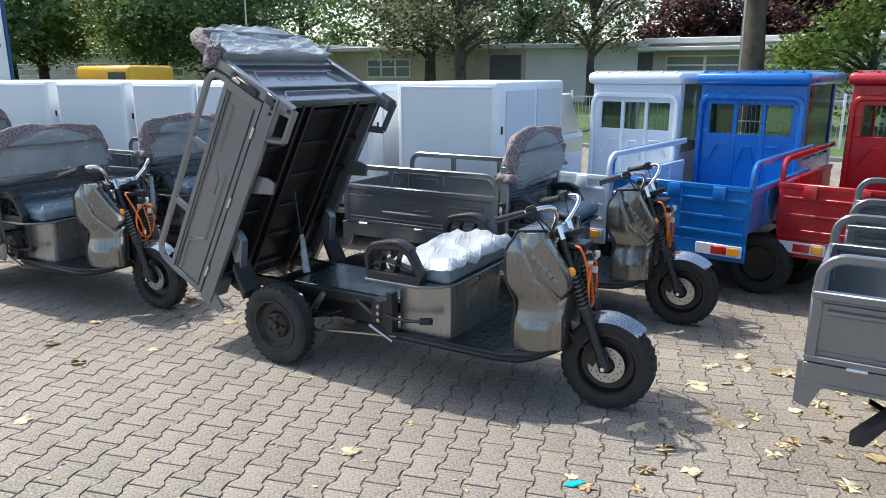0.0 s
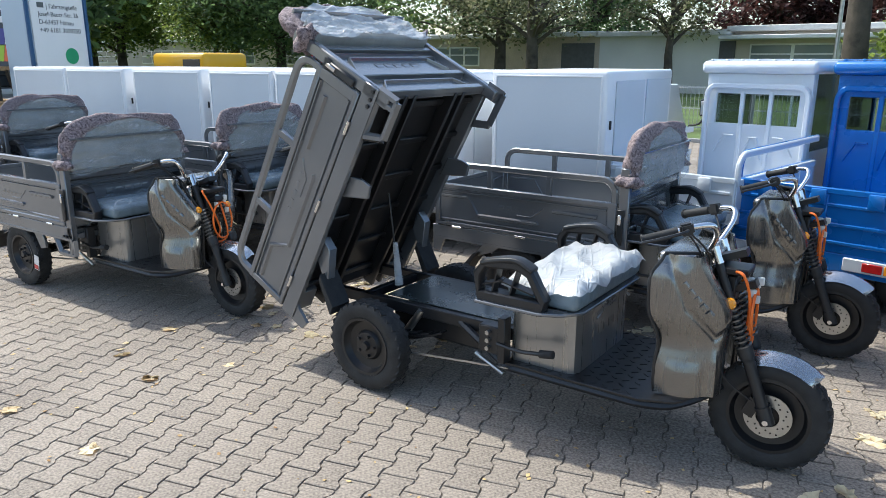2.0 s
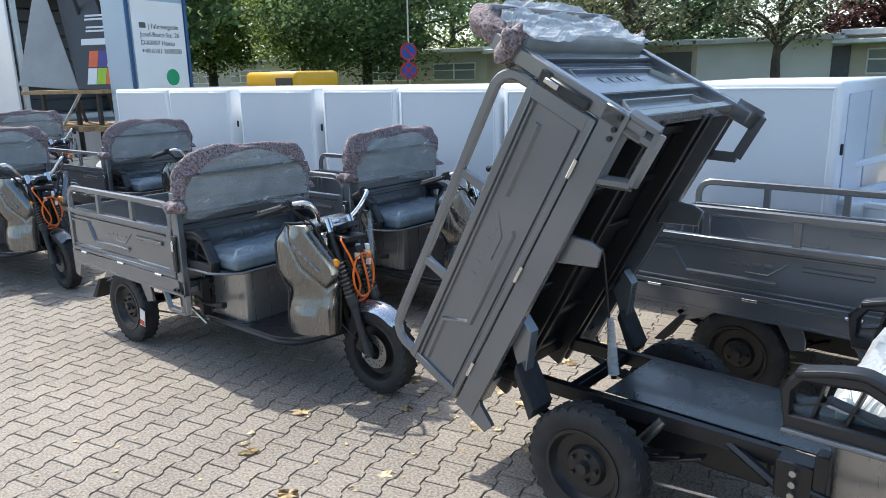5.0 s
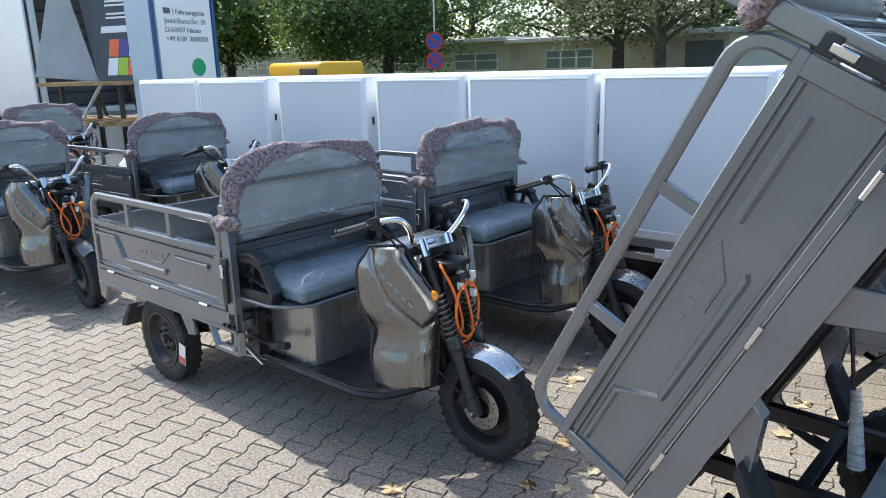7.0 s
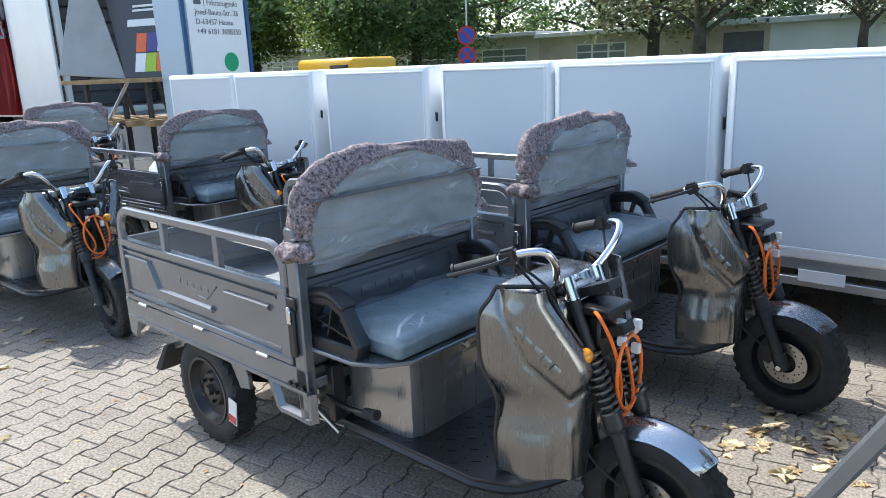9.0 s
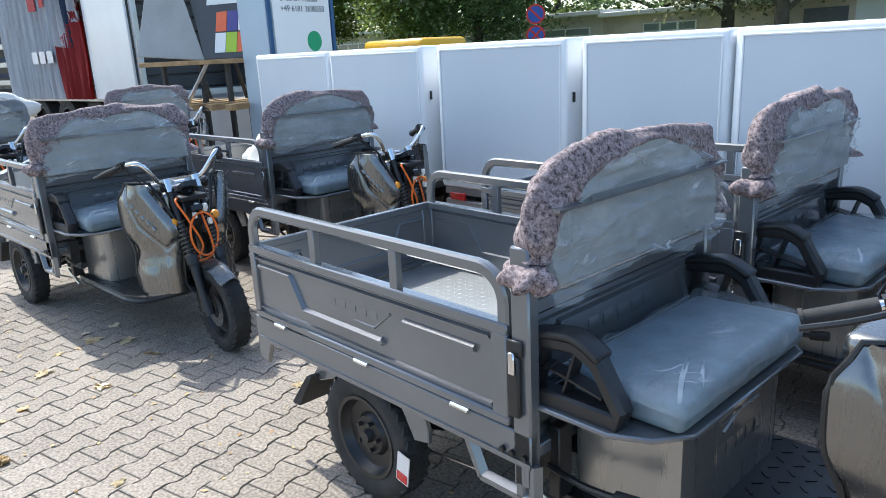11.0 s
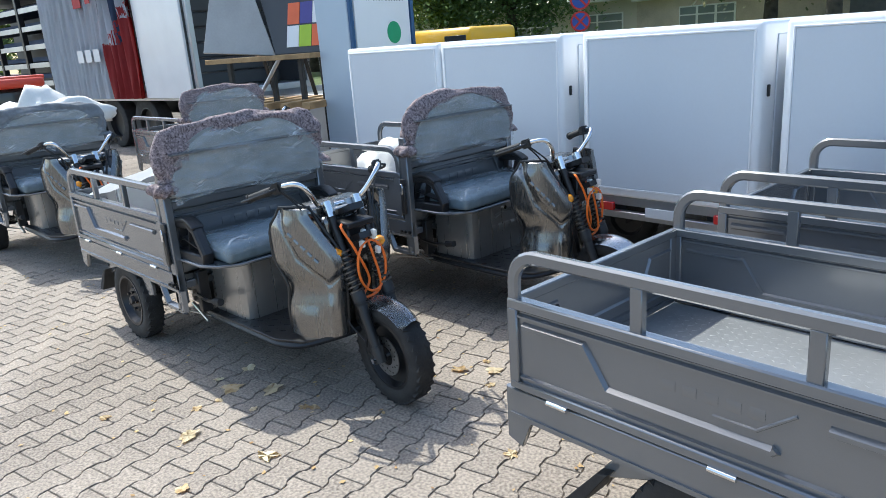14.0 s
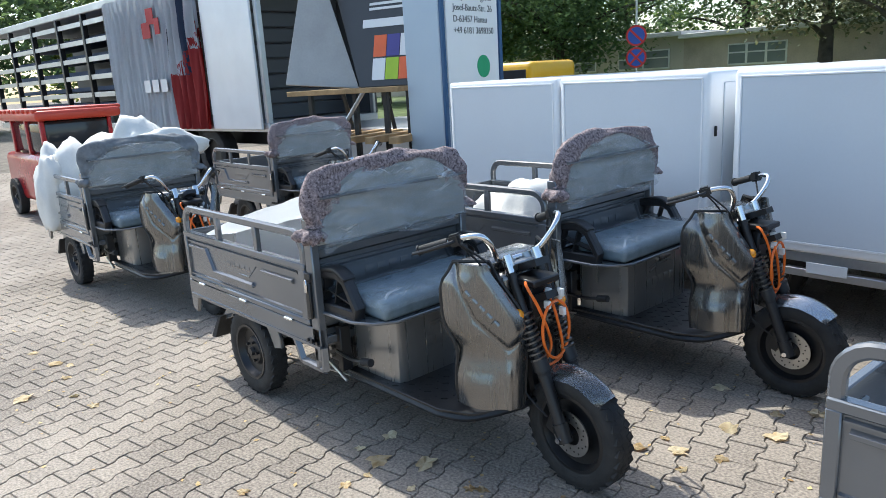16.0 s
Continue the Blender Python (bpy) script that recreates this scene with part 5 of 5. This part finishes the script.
# ---- fence and road signs ----
fence = thing("mesh_fence", "white welded mesh fence along the verge", "fence")
for k in range(26):
    x = -30 + k * 1.6
    part("post", bx(x - 0.03, x + 0.03, 18.97, 19.03, 0, 1.25, 0.005), WPAINT, fence)
bm = bmesh.new()
for k in range(400):
    x = -30 + k * 0.1
    box(bm, x - 0.005, x + 0.005, 18.99, 19.01, 0.1, 1.15)
for z in (0.15, 0.6, 1.1):
    box(bm, -30, 10, 18.985, 19.015, z - 0.015, z + 0.015)
tagged(part("mesh", bm, ALU, fence), kind="stuff")

sign = thing("no_stopping_sign", "two round blue and red no-stopping signs on a post", "road sign")
sign.matrix_basis = pose(-22.9, 21.9, 0, 0, 0, 35)
part("post", cyl(bmesh.new(), (0, 0, 0), (0, 0, 4.6), 0.035), STEEL, sign)
for z in (2.66, 1.94):
    d = part("sign_disc", lathe(bmesh.new(), [(0, -0.06), (0.34, -0.06), (0.34, -0.04), (0, -0.04)], (0, 0, z), 32), SIGNBLUE, sign)
    bm = lathe(bmesh.new(), [(0.28, -0.066), (0.345, -0.066), (0.345, -0.061), (0.28, -0.061), (0.28, -0.066)], (0, 0, z), 32)
    strip(bm, [(-0.21, z + 0.21), (0.21, z - 0.21)], 0.07, 0.006, Matrix.Translation((0, -0.0612, 0)) @ XZ)
    if z < 2:
        strip(bm, [(-0.21, z - 0.21), (0.21, z + 0.21)], 0.07, 0.006, Matrix.Translation((0, -0.0632, 0)) @ XZ)
    part("sign_border", bm, SIGNRED, d)


# ---- lamp post by the verge ----
lp = thing("lamp_post", "slim grey steel lamp post beyond the yard", "lamp post")
lp.matrix_basis = pose(-5.5, 30.2, 0)
part("pole", cyl(bmesh.new(), (0, 0, 0), (0, 0, 6.5), 0.085, 0.055), STEEL, lp)
part("lamp_arm", tube(bmesh.new(), curve_pts([(0, 0, 6.4), (0.1, -0.3, 6.7), (0.15, -0.9, 6.75)], 4), 0.04, 6), STEEL, lp)
part("lantern", bx(0.05, 0.25, -1.35, -0.85, 6.68, 6.8, 0.03, 2), ALU, lp)

# ---- sign pylon ----
py = thing("sign_pylon", "tall steel advertising pylon with white address panel", "sign")
PYM = Matrix.Translation((-13.02, 6.44, 0)) @ Matrix.Rotation(radians(16), 4, "Z")
py.matrix_basis = PYM
part("pylon_body", bx(-0.55, -0.02, 0.0, 1.2, 0, 5.2, 0.02), PYLON, py)
for y in (0.0, 1.14):
    part("corner_trim", bx(-0.03, 0.012, y, y + 0.06, 0, 5.2, 0.008), PYBLUE, py)
pan = part("address_panel", bx(-0.02, 0.004, 0.09, 1.11, 1.35, 2.95, 0.003), SIGNW, py)
part("upper_panel", bx(-0.02, 0.004, 0.09, 1.11, 3.05, 4.9, 0.003), SIGND, py)


def lettering(text, size, m, material, parent, name="lettering"):
    cu = bpy.data.curves.new(name, "FONT")
    cu.body, cu.size, cu.extrude = text, size, 0.0015
    tmp = new(name + "_outline", cu)
    bpy.context.view_layer.update()
    me = bpy.data.meshes.new_from_object(tmp.evaluated_get(bpy.context.evaluated_depsgraph_get()))
    bpy.data.objects.remove(tmp)
    me.materials.append(material)
    ob = new(name, me)
    ob.parent = parent
    ob.matrix_basis = m
    return ob


FACE = Matrix.Translation((0.007, 0, 0)) @ Matrix(((0, 0, 1, 0), (1, 0, 0, 0), (0, 1, 0, 0), (0, 0, 0, 1)))
GREYINK = mat("grey_ink", (0.10, 0.11, 0.11), 0.6, 0, 0.05)
part("brand_bar", bx(0.004, 0.008, 0.22, 0.34, 2.54, 2.62), GREYINK, pan)
for k, line in enumerate(("| Fahrzeugteile", "Josef-Bautz-Str. 26", "D-63457 Hanau", "+49 6181 3698350")):
    lettering(line, 0.104, FACE @ Matrix.Translation((0.38 if k == 0 else 0.22, 2.535 - 0.125 * k, 0)), GREYINK, pan)
bm = lathe(bmesh.new(), [(0, 0.003), (0.13, 0.003), (0.13, -0.003), (0, -0.003)], (0, 0, 0), 28)
bmesh.ops.transform(bm, matrix=Matrix.Translation((0.007, 0.78, 1.79)) @ Matrix.Rotation(radians(90), 4, "Z"), verts=bm.verts)
part("green_badge", bm, GREEN, pan)

# ---- leaning display board on a pallet stand ----
st = thing("display_board", "dark advertising board leaning on a steel and timber stand", "sign")
st.matrix_basis = Matrix.Translation((-14.42, 6.06, 0)) @ Matrix.Rotation(radians(25), 4, "Z")
LEANM = Matrix.Translation((0, 0, 1.62)) @ Matrix.Rotation(radians(-14), 4, "X")
bd = part("board", prism(bmesh.new(), [(0.12, 0.0), (0.86, 0.0), (0.86, 2.2), (-0.72, 2.2)], Matrix.Translation((0, 0.02, 0)) @ XZ, 0.04, 0.005, 1), SIGND, st, m=LEANM)
part("board_back", prism(bmesh.new(), [(-0.84, 0.0), (0.08, 0.0), (-0.62, 1.75), (-0.68, 1.75)], Matrix.Translation((0, 0.02, 0)) @ XZ, 0.04, 0.005, 1), BOARDB, st, m=LEANM @ Matrix.Rotation(radians(25), 4, "Z"))
cols = ((PORANGE, PVIOLET, SIGNW), (SIGNW, PLIME, PORANGE))
for r in range(2):
    for c in range(3):
        part("colour_square", bx(0.30 + 0.19 * c, 0.48 + 0.19 * c, -0.027, -0.019, 0.36 - 0.28 * r, 0.62 - 0.28 * r), cols[r][c], bd)
for k, (a, b, z, h) in enumerate(((0.12, 0.84, 0.72, 0.10), (0.20, 0.80, 0.93, 0.03), (0.20, 0.74, 0.99, 0.03), (0.16, 0.80, 1.12, 0.03), (0.16, 0.70, 1.18, 0.03))):
    part("print_bar", bx(a, b, -0.026, -0.019, z, z + h), SIGNW, bd)
for x0, z0 in ((0.40, 1.42), (0.58, 1.42)):
    part("logo_shape", bx(x0, x0 + 0.12, -0.026, -0.019, z0, z0 + 0.22, 0.003), SIGNW, bd)
for x in (-0.70, 0.0, 0.45, 0.78):
    part("steel_leg", bx(x, x + 0.06, -0.03, 0.03, 0, 1.62, 0.004), BLACK, st)
    part("brace", tube(bmesh.new(), [(x + 0.03, 0.05, 3.6), (x + 0.03, 0.9, 0.9)], 0.03, 6), BLACK, st)
for y in (-0.25, 0.0, 0.25):
    part("timber", bx(-0.80, 0.86, y - 0.06, y + 0.06, 1.56, 1.62, 0.005), WOOD, st)
for k in range(6):
    x = -0.85 + k * 0.33
    part("timber", bx(x, x + 0.12, -0.5, 0.7, 0.98, 1.06, 0.005), WOOD, st)
part("brace", tube(bmesh.new(), [(-0.3, -0.1, 0.95), (0.25, -0.1, 1.6)], 0.025, 6), ALU, st)

cont = thing("metal_container", "grey steel site container behind the display board", "container")
cont.matrix_basis = pose(-16.2, 7.2, 0, 0, 0, 10)
part("container_body", bx(-1.6, 2.6, 0, 2.2, 0, 0.95, 0.02), CONC, cont)
part("container_lid", bx(-1.65, 2.65, -0.05, 2.25, 0.95, 1.0, 0.01), STEEL, cont)

# ---- curtain-sided trailer ----
trl = thing("curtainsider_trailer", "long curtain-sided lorry trailer with its curtain drawn back", "trailer")
trl.matrix_basis = Matrix.Translation((-18.0, 6.4, 0)) @ Matrix.Rotation(radians(190.6), 4, "Z")
L = 14.5
part("deck", bx(0, L, -2.45, 0, 0.95, 1.10, 0.01), ALU, trl)
part("roof", bx(0, L, -2.45, 0, 3.55, 3.72, 0.02), ALU, trl)
for k in range(9):
    part("partition_slat", bx(0.90, 0.94, -2.40, -0.05, 1.12 + 0.27 * k, 1.37 + 0.27 * k, 0.02), SIGND, trl)
part("rear_frame", bx(0, 0.08, -2.45, 0, 3.45, 3.75, 0.01), ALU, trl)
part("rear_post", bx(0, 0.10, -0.10, 0.0, 1.10, 3.5, 0.01), ALU, trl)
part("rear_post", bx(0, 0.10, -2.45, -2.35, 1.10, 3.5, 0.01), ALU, trl)
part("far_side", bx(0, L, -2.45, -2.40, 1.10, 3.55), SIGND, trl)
part("rear_door", bx(0.12, 1.7, 0.02, 0.07, 1.0, 3.6, 0.01), WPAINT, trl)
for x in (5.9, 7.2, 8.8, 10.6, 12.4, 14.2):
    part("side_post", bx(x - 0.06, x + 0.06, -0.12, 0.0, 1.10, 3.55, 0.01), BLACK, trl)
for z in (1.35, 1.75, 2.15, 2.55, 2.95, 3.35):
    part("side_slat", bx(5.6, L, -0.05, -0.02, z - 0.055, z + 0.055, 0.004), ALU, trl)
for z in (1.5, 1.9, 2.3, 2.7, 3.1):
    part("load_beam", bx(6.9, L - 0.2, -2.0, -0.6, z - 0.05, z + 0.05), CANVASB, trl)


def curtain(x0, x1, material, amp, z0=1.0, z1=3.6, slope=0.0, name="curtain"):
    """Hanging folds from z0 to z1; the top edge falls by slope per metre."""
    bm, g = bmesh.new(), []
    n = int((x1 - x0) / 0.02)
    for i in range(n + 1):
        x = x0 + (x1 - x0) * i / n
        top = z1 - slope * (x - x0)
        col = []
        for j in range(9):
            z = z0 + (top - z0) * j / 8
            y = 0.06 + amp * math.sin(x * 22 + 0.8 * math.sin(x * 5)) + 0.02 * math.sin(x * 57 + z * 3)
            col.append(bm.verts.new((x + 0.03 * math.sin(z * 2.8 + x * 3), y, z)))
        g.append(col)
    for a, b in zip(g, g[1:]):
        for j in range(8):
            bm.faces.new((a[j], b[j], b[j + 1], a[j + 1]))
    bmesh.ops.solidify(bm, geom=bm.faces[:], thickness=0.004)
    return part(name, bm, material, trl, "", 60)


curtain(1.75, 2.30, CANVASR, 0.07, 1.0, 2.95, 0.9)
curtain(2.30, 2.95, CANVASR, 0.07, 1.0, 2.45, 0.7)
curtain(1.75, 2.30, CANVASG, 0.07, 2.45, 3.6)
curtain(2.30, 2.45, CANVASB, 0.07, 2.0, 3.6)
curtain(2.45, 2.95, CANVASG, 0.07, 2.0, 3.6)
curtain(2.95, 3.10, CANVASB, 0.06)
curtain(3.10, 5.75, CANVASG, 0.035)
for a, b, z in ((3.35, 3.65, 3.0), (3.15, 3.35, 2.8), (3.55, 3.90, 2.75)):
    part("red_emblem", bx(a, b, 0.125, 0.135, z, z + 0.3, 0.003), CANVASR, trl)
for k in range(3):
    part("mark_bar", bx(3.15 + k * 0.36, 3.42 + k * 0.36, 0.125, 0.135, 1.72, 1.96, 0.003), SIGNW, trl)
part("chassis", bx(0.4, L - 0.3, -1.7, -0.7, 0.65, 0.95, 0.01), BLACK, trl)
for x in (2.2, 3.5, 4.8):
    wheel(trl, "trailer_wheel", x, -0.25, 0.5, 0.5, 0.3, 0.30)

# ---- red car, yellow van ----
ROOFRED = mat("roof_red", (0.58, 0.06, 0.03), 0.35, 0, 0.08, 2)
car = thing("red_car", "red tricycle taxi with scalloped red roof", "car")
car.matrix_basis = pose(-17.5, 2.95, 0, 0, 0, 188)
bm = bx(0, 2.1, -1.1, 0, 0.25, 0.95, 0.08, 3)
part("body", bm, RED, car)
bm = bx(0.25, 1.8, -1.0, -0.1, 0.95, 1.42, 0.06, 3)
part("glasshouse", bm, DARKGLASS, car)
for x in (0.24, 0.95, 1.72):
    for y in (-1.03, -0.13):
        part("pillar", bx(x, x + 0.08, y, y + 0.06, 0.9, 1.45, 0.01), RED, car)
for y in (-0.95, -0.25):
    part("headlamp", bx(-0.02, 0.02, y, y + 0.14, 0.66, 0.76, 0.01), WPAINT, car)
bm = bx(0.05, 2.0, -1.12, 0.02, 1.42, 1.56, 0.05, 3)
rf = part("roof", bm, ROOFRED, car)
for k in range(8):
    x = 0.15 + k * 0.24
    part("roof_rib", bx(x - 0.05, x + 0.05, -1.14, 0.04, 1.53, 1.59, 0.02, 2), ROOFRED, rf)
for x in (0.35, 1.7):
    wheel(car, "wheel", x, 0.0, 0.28, 0.28, 0.13, 0.17)
yv = thing("yellow_van", "yellow delivery van parked beyond the box vans", "van")
yv.matrix_basis = pose(-20.3, 14.7, 0, 0, 0, 0)
part("body", bx(-3.2, 0, 0, 1.8, 0.3, 1.25, 0.1, 3), YELLOW, yv)
part("cabin", bx(-3.1, -0.2, 0.05, 1.75, 1.25, 1.95, 0.15, 3), YELLOW, yv)
part("side_window", bx(-1.3, -0.4, 0.03, 0.06, 1.3, 1.75, 0.01), DARKGLASS, yv)
for x in (-2.6, -0.7):
    wheel(yv, "wheel", x, 0.0, 0.32, 0.32, 0.18, 0.2)


# ---- loads in the beds ----
def sack(name, m, sx, sy, sz, seed, material, label):
    bm = bmesh.new()
    bmesh.ops.create_icosphere(bm, subdivisions=4, radius=1)
    off = Vector((seed * 3.7, seed, 0))
    for v in bm.verts:
        c = v.co.copy()
        k = 1 + 0.22 * noise.noise(c * 1.7 + off) + 0.13 * abs(noise.noise(c * 4 + off)) + 0.05 * noise.noise(c * 10 + off)
        v.co = Vector((c.x * sx * k, c.y * sy * k, max(-0.5, c.z) * sz * k))
    ob = put(bm, name, material, smooth=80, m=m)
    return tagged(ob, label, "sack")


def on_bed(tri, x, y, z):
    return tri.matrix_basis @ pose(x, y, z)


FR = at_rear(-10.12, 4.83, 6.0)
GR = tri_g.matrix_basis
HR = at_rear(-14.35, 4.95, 6.0)
for k, (b, x, y, z, sx, sy, sz) in enumerate(((FR, 0.25, -0.05, 0.70, 0.30, 0.26, 0.30), (FR, -0.15, 0.12, 0.66, 0.26, 0.26, 0.22), (FR, 0.45, 0.2, 0.72, 0.18, 0.18, 0.34), (GR, 0.15, 0.0, 0.84, 0.44, 0.36, 0.50), (GR, -0.25, -0.26, 0.74, 0.34, 0.26, 0.50), (GR, 0.45, 0.12, 1.0, 0.24, 0.30, 0.46), (GR, -0.30, -0.46, 0.78, 0.24, 0.14, 0.50), (GR, 0.62, 0.30, 1.22, 0.12, 0.34, 0.16))):
    sack("plastic_sack", b @ pose(x, y, z), sx, sy, sz, k + 1, SACK, "crumpled white plastic sack lying in a cargo bed")
# white sheet-like cover part in the third tricycle
bm, g = bmesh.new(), []
for i in range(21):
    row = []
    for j in range(15):
        x, y = -0.50 + 1.21 * i / 20, -0.44 + 0.84 * j / 14
        z = 0.86 + 0.34 * (i / 20) ** 1.15 + 0.10 * math.sin(min(1, j / 9) * math.pi / 2) - 0.10 * (i / 20) * (1 - min(1, j / 6)) + 0.01 * noise.noise(Vector((x * 5, y * 5, 2)))
        row.append(bm.verts.new((x, y, z)))
    g.append(row)
for i in range(20):
    for j in range(14):
        bm.faces.new((g[i][j], g[i + 1][j], g[i + 1][j + 1], g[i][j + 1]))
bmesh.ops.solidify(bm, geom=bm.faces[:], thickness=0.012)
box(bm, -0.40, -0.37, -0.3, 0.3, 0.568, 0.88)
box(bm, 0.60, 0.64, -0.3, 0.3, 0.568, 1.10)
tagged(put(bm, "white_shell", WHITE, m=tri_e.matrix_basis), "curved white plastic shell lying in a cargo bed", "panel")

# film scrap and a black handle lying in the second tricycle's bed
sack("film_scrap", tri_b.matrix_basis @ pose(-0.08, -0.12, 0.585), 0.17, 0.11, 0.06, 9, SACK, "crumpled white film scrap in a cargo bed")
bm = bx(-0.07, 0.07, -0.015, 0.015, 0.012, 0.04, 0.006, 2)
box(bm, -0.07, -0.045, -0.012, 0.012, 0.0, 0.02, 0.003)
box(bm, 0.045, 0.07, -0.012, 0.012, 0.0, 0.02, 0.003)
tagged(put(bm, "loose_handle", BPLAST, m=tri_b.matrix_basis @ pose(0.48, -0.30, 0.572, 0, 0, 8)), "black plastic handle lying in a cargo bed", "handle")

# cyan plastic scrap on the paving
bm = prism(bmesh.new(), [(-0.05, -0.01), (-0.02, -0.025), (0.05, 0.0), (0.03, 0.02), (-0.03, 0.018)], Matrix.Identity(4), 0.008, 0.003, 1)
tagged(put(bm, "plastic_scrap", CYAN, m=pose(-1.109, 3.40, 0.002, 0, 0, 40)), "small cyan plastic scrap on the paving", "litter")


# ---- fallen leaves ----
def maple_leaf(seed):
    rnd = random.Random(seed)
    bm = bmesh.new()
    n = 15
    c = bm.verts.new((0, 0, 0.005))
    ring = []
    for k in range(n):
        a = 2 * math.pi * k / n
        r = (0.052 if k % 3 == 0 else 0.040) * rnd.uniform(0.65, 1.25)
        ring.append(bm.verts.new((r * math.cos(a), r * math.sin(a), 0.002 + rnd.uniform(0, 0.008))))
    for k in range(n):
        bm.faces.new((c, ring[k], ring[(k + 1) % n]))
    bmesh.ops.solidify(bm, geom=bm.faces[:], thickness=0.0012)
    me = bpy.data.meshes.new("fallen_leaf")
    bm.to_mesh(me)
    bm.free()
    me.materials.append(DRY)
    return me


leaf_meshes = [maple_leaf(k) for k in range(8)]
rnd = random.Random(77)


def scatter_leaves(n, x0, x1, y0, y1):
    for _ in range(n):
        ob = new("fallen_leaf", rnd.choice(leaf_meshes))
        s = rnd.uniform(0.45, 1.2)
        ob.matrix_basis = pose(rnd.uniform(x0, x1), rnd.uniform(y0, y1), 0.001, rnd.uniform(-8, 8), rnd.uniform(-8, 8), rnd.uniform(0, 360)) @ Matrix.Diagonal((s, s, s, 1))
        tagged(ob, "dry yellow-brown fallen leaf on the paving", "leaf", "fallen leaves")


for area in ((44, -1.0, 0.2, 4.2, 5.3), (22, -1.2, 0.3, 3.2, 4.4), (60, -4.9, -3.2, 3.9, 5.5), (34, -5.0, -4.45, 4.85, 5.6), (5, -4.9, -4.0, 3.0, 3.6), (16, -8.6, -7.4, 3.6, 5.0), (14, -9.3, -8.2, 2.4, 3.3), (8, -12, -10.6, 1.6, 2.6), (5, -2.4, 0.0, 2.2, 3.3), (7, -8, -3, 1.8, 3.2), (20, -3.6, -2.2, 4.6, 6.0)):
    scatter_leaves(*area)


# tiny leaf scraps and grit on the paving
sv, sf = [], []
for _ in range(1500):
    x, y, s = rnd.uniform(-14, 1), rnd.uniform(1.2, 5.8), rnd.uniform(0.004, 0.016)
    a = rnd.uniform(0, 6.3)
    i = len(sv)
    for u, v in ((-1, -0.4), (0.2, -0.7), (1, 0.1), (-0.1, 0.6)):
        sv.append((x + s * (u * math.cos(a) - v * math.sin(a)), y + s * (u * math.sin(a) + v * math.cos(a)), 0.003 + rnd.uniform(0, 0.004)))
    sf.append((i, i + 1, i + 2, i + 3))
me = bpy.data.meshes.new("leaf_litter")
me.from_pydata(sv, [], sf)
me.materials.append(DRYS)
tagged(new("leaf_litter", me), "small scraps of dry leaf scattered on paving", "litter", kind="stuff")


# ---- paving: double-T stones in running bond, laid last ----
PA, PL, PW, JOINT = radians(107.5), 0.186, 0.1415, 0.0075


def stone_outline(sx, sy):
    """Half-width waves in and out along the long sides, flat ends."""
    L2, W2, d = PL / 2 - JOINT / 2, PW / 2 - JOINT / 2, 0.011
    side = [(-L2, W2 + d), (-0.066, W2 + d), (-0.051, W2 + d * 0.6), (-0.038, W2 - d * 0.6), (-0.027, W2 - d), (0.027, W2 - d), (0.038, W2 - d * 0.6), (0.051, W2 + d * 0.6), (0.066, W2 + d), (L2, W2 + d)]
    return [(x * sx, y * sy) for x, y in side + [(-x, -y) for x, y in side]]


def stone_at(ix, iy):
    return (ix + 0.5 * (iy % 2)) * PL, iy * PW


ring = stone_outline(1, 1)
verts_lo = [(x * 1.0, y * 1.0, -0.010) for x, y in ring]
top_ring = [(x * 0.968, y * 0.968, 0.0) for x, y in ring]
shoulder = [(x, y, -0.0025) for x, y in ring]
NV = len(ring)
pave_v = shoulder + top_ring + verts_lo
pave_f = [tuple(range(NV, 2 * NV))[::-1]] + [(k, (k + 1) % NV, NV + (k + 1) % NV, NV + k) for k in range(NV)] + [(2 * NV + k, 2 * NV + (k + 1) % NV, (k + 1) % NV, k) for k in range(NV)]
stone_me = bpy.data.meshes.new("paving_stone")
stone_me.from_pydata(pave_v, [], pave_f)
stone_me.materials.append(STONE_P)
cpa, spa = math.cos(PA), math.sin(PA)
rnd = random.Random(4)
field = new("pavement")
tagged(field, "grey-beige interlocking concrete pavers in running bond", "pavement", kind="structure")
sv, sf, pieces = [], [], []
for iy in range(-190, 190):
    for ix in range(-190, 190):
        u, v = stone_at(ix, iy)
        x, y = -3.858 + u * cpa - v * spa, 2.804 + u * spa + v * cpa
        if not (-27 < x < 6 and -2.5 < y < 16.8):
            continue
        dz, ta, tb = rnd.uniform(-0.0012, 0.0012), rnd.uniform(-0.006, 0.006), rnd.uniform(-0.006, 0.006)
        tw = PA + rnd.uniform(-0.012, 0.012)
        if -3.6 < x < -1.0 and 2.2 < y < 3.75 and len(pieces) < 300:
            pieces.append((x, y, dz, tw))
            continue
        i = len(sv)
        c, s = math.cos(tw), math.sin(tw)
        for a, b, z in pave_v:
            sv.append((x + a * c - b * s, y + a * s + b * c, z + dz + a * ta + b * tb))
        sf += [tuple(i + k for k in f) for f in pave_f]
me = bpy.data.meshes.new("paving")
me.from_pydata(sv, [], sf)
me.materials.append(STONE)
rest = new("paving", me)
rest.parent = field
tagged(rest, "rest of the paving stones", kind="stuff")
for x, y, dz, tw in pieces:
    ob = new("paving_stone", stone_me)
    ob.parent = field
    ob.matrix_basis = Matrix.Translation((x, y, dz)) @ Matrix.Rotation(tw, 4, "Z")
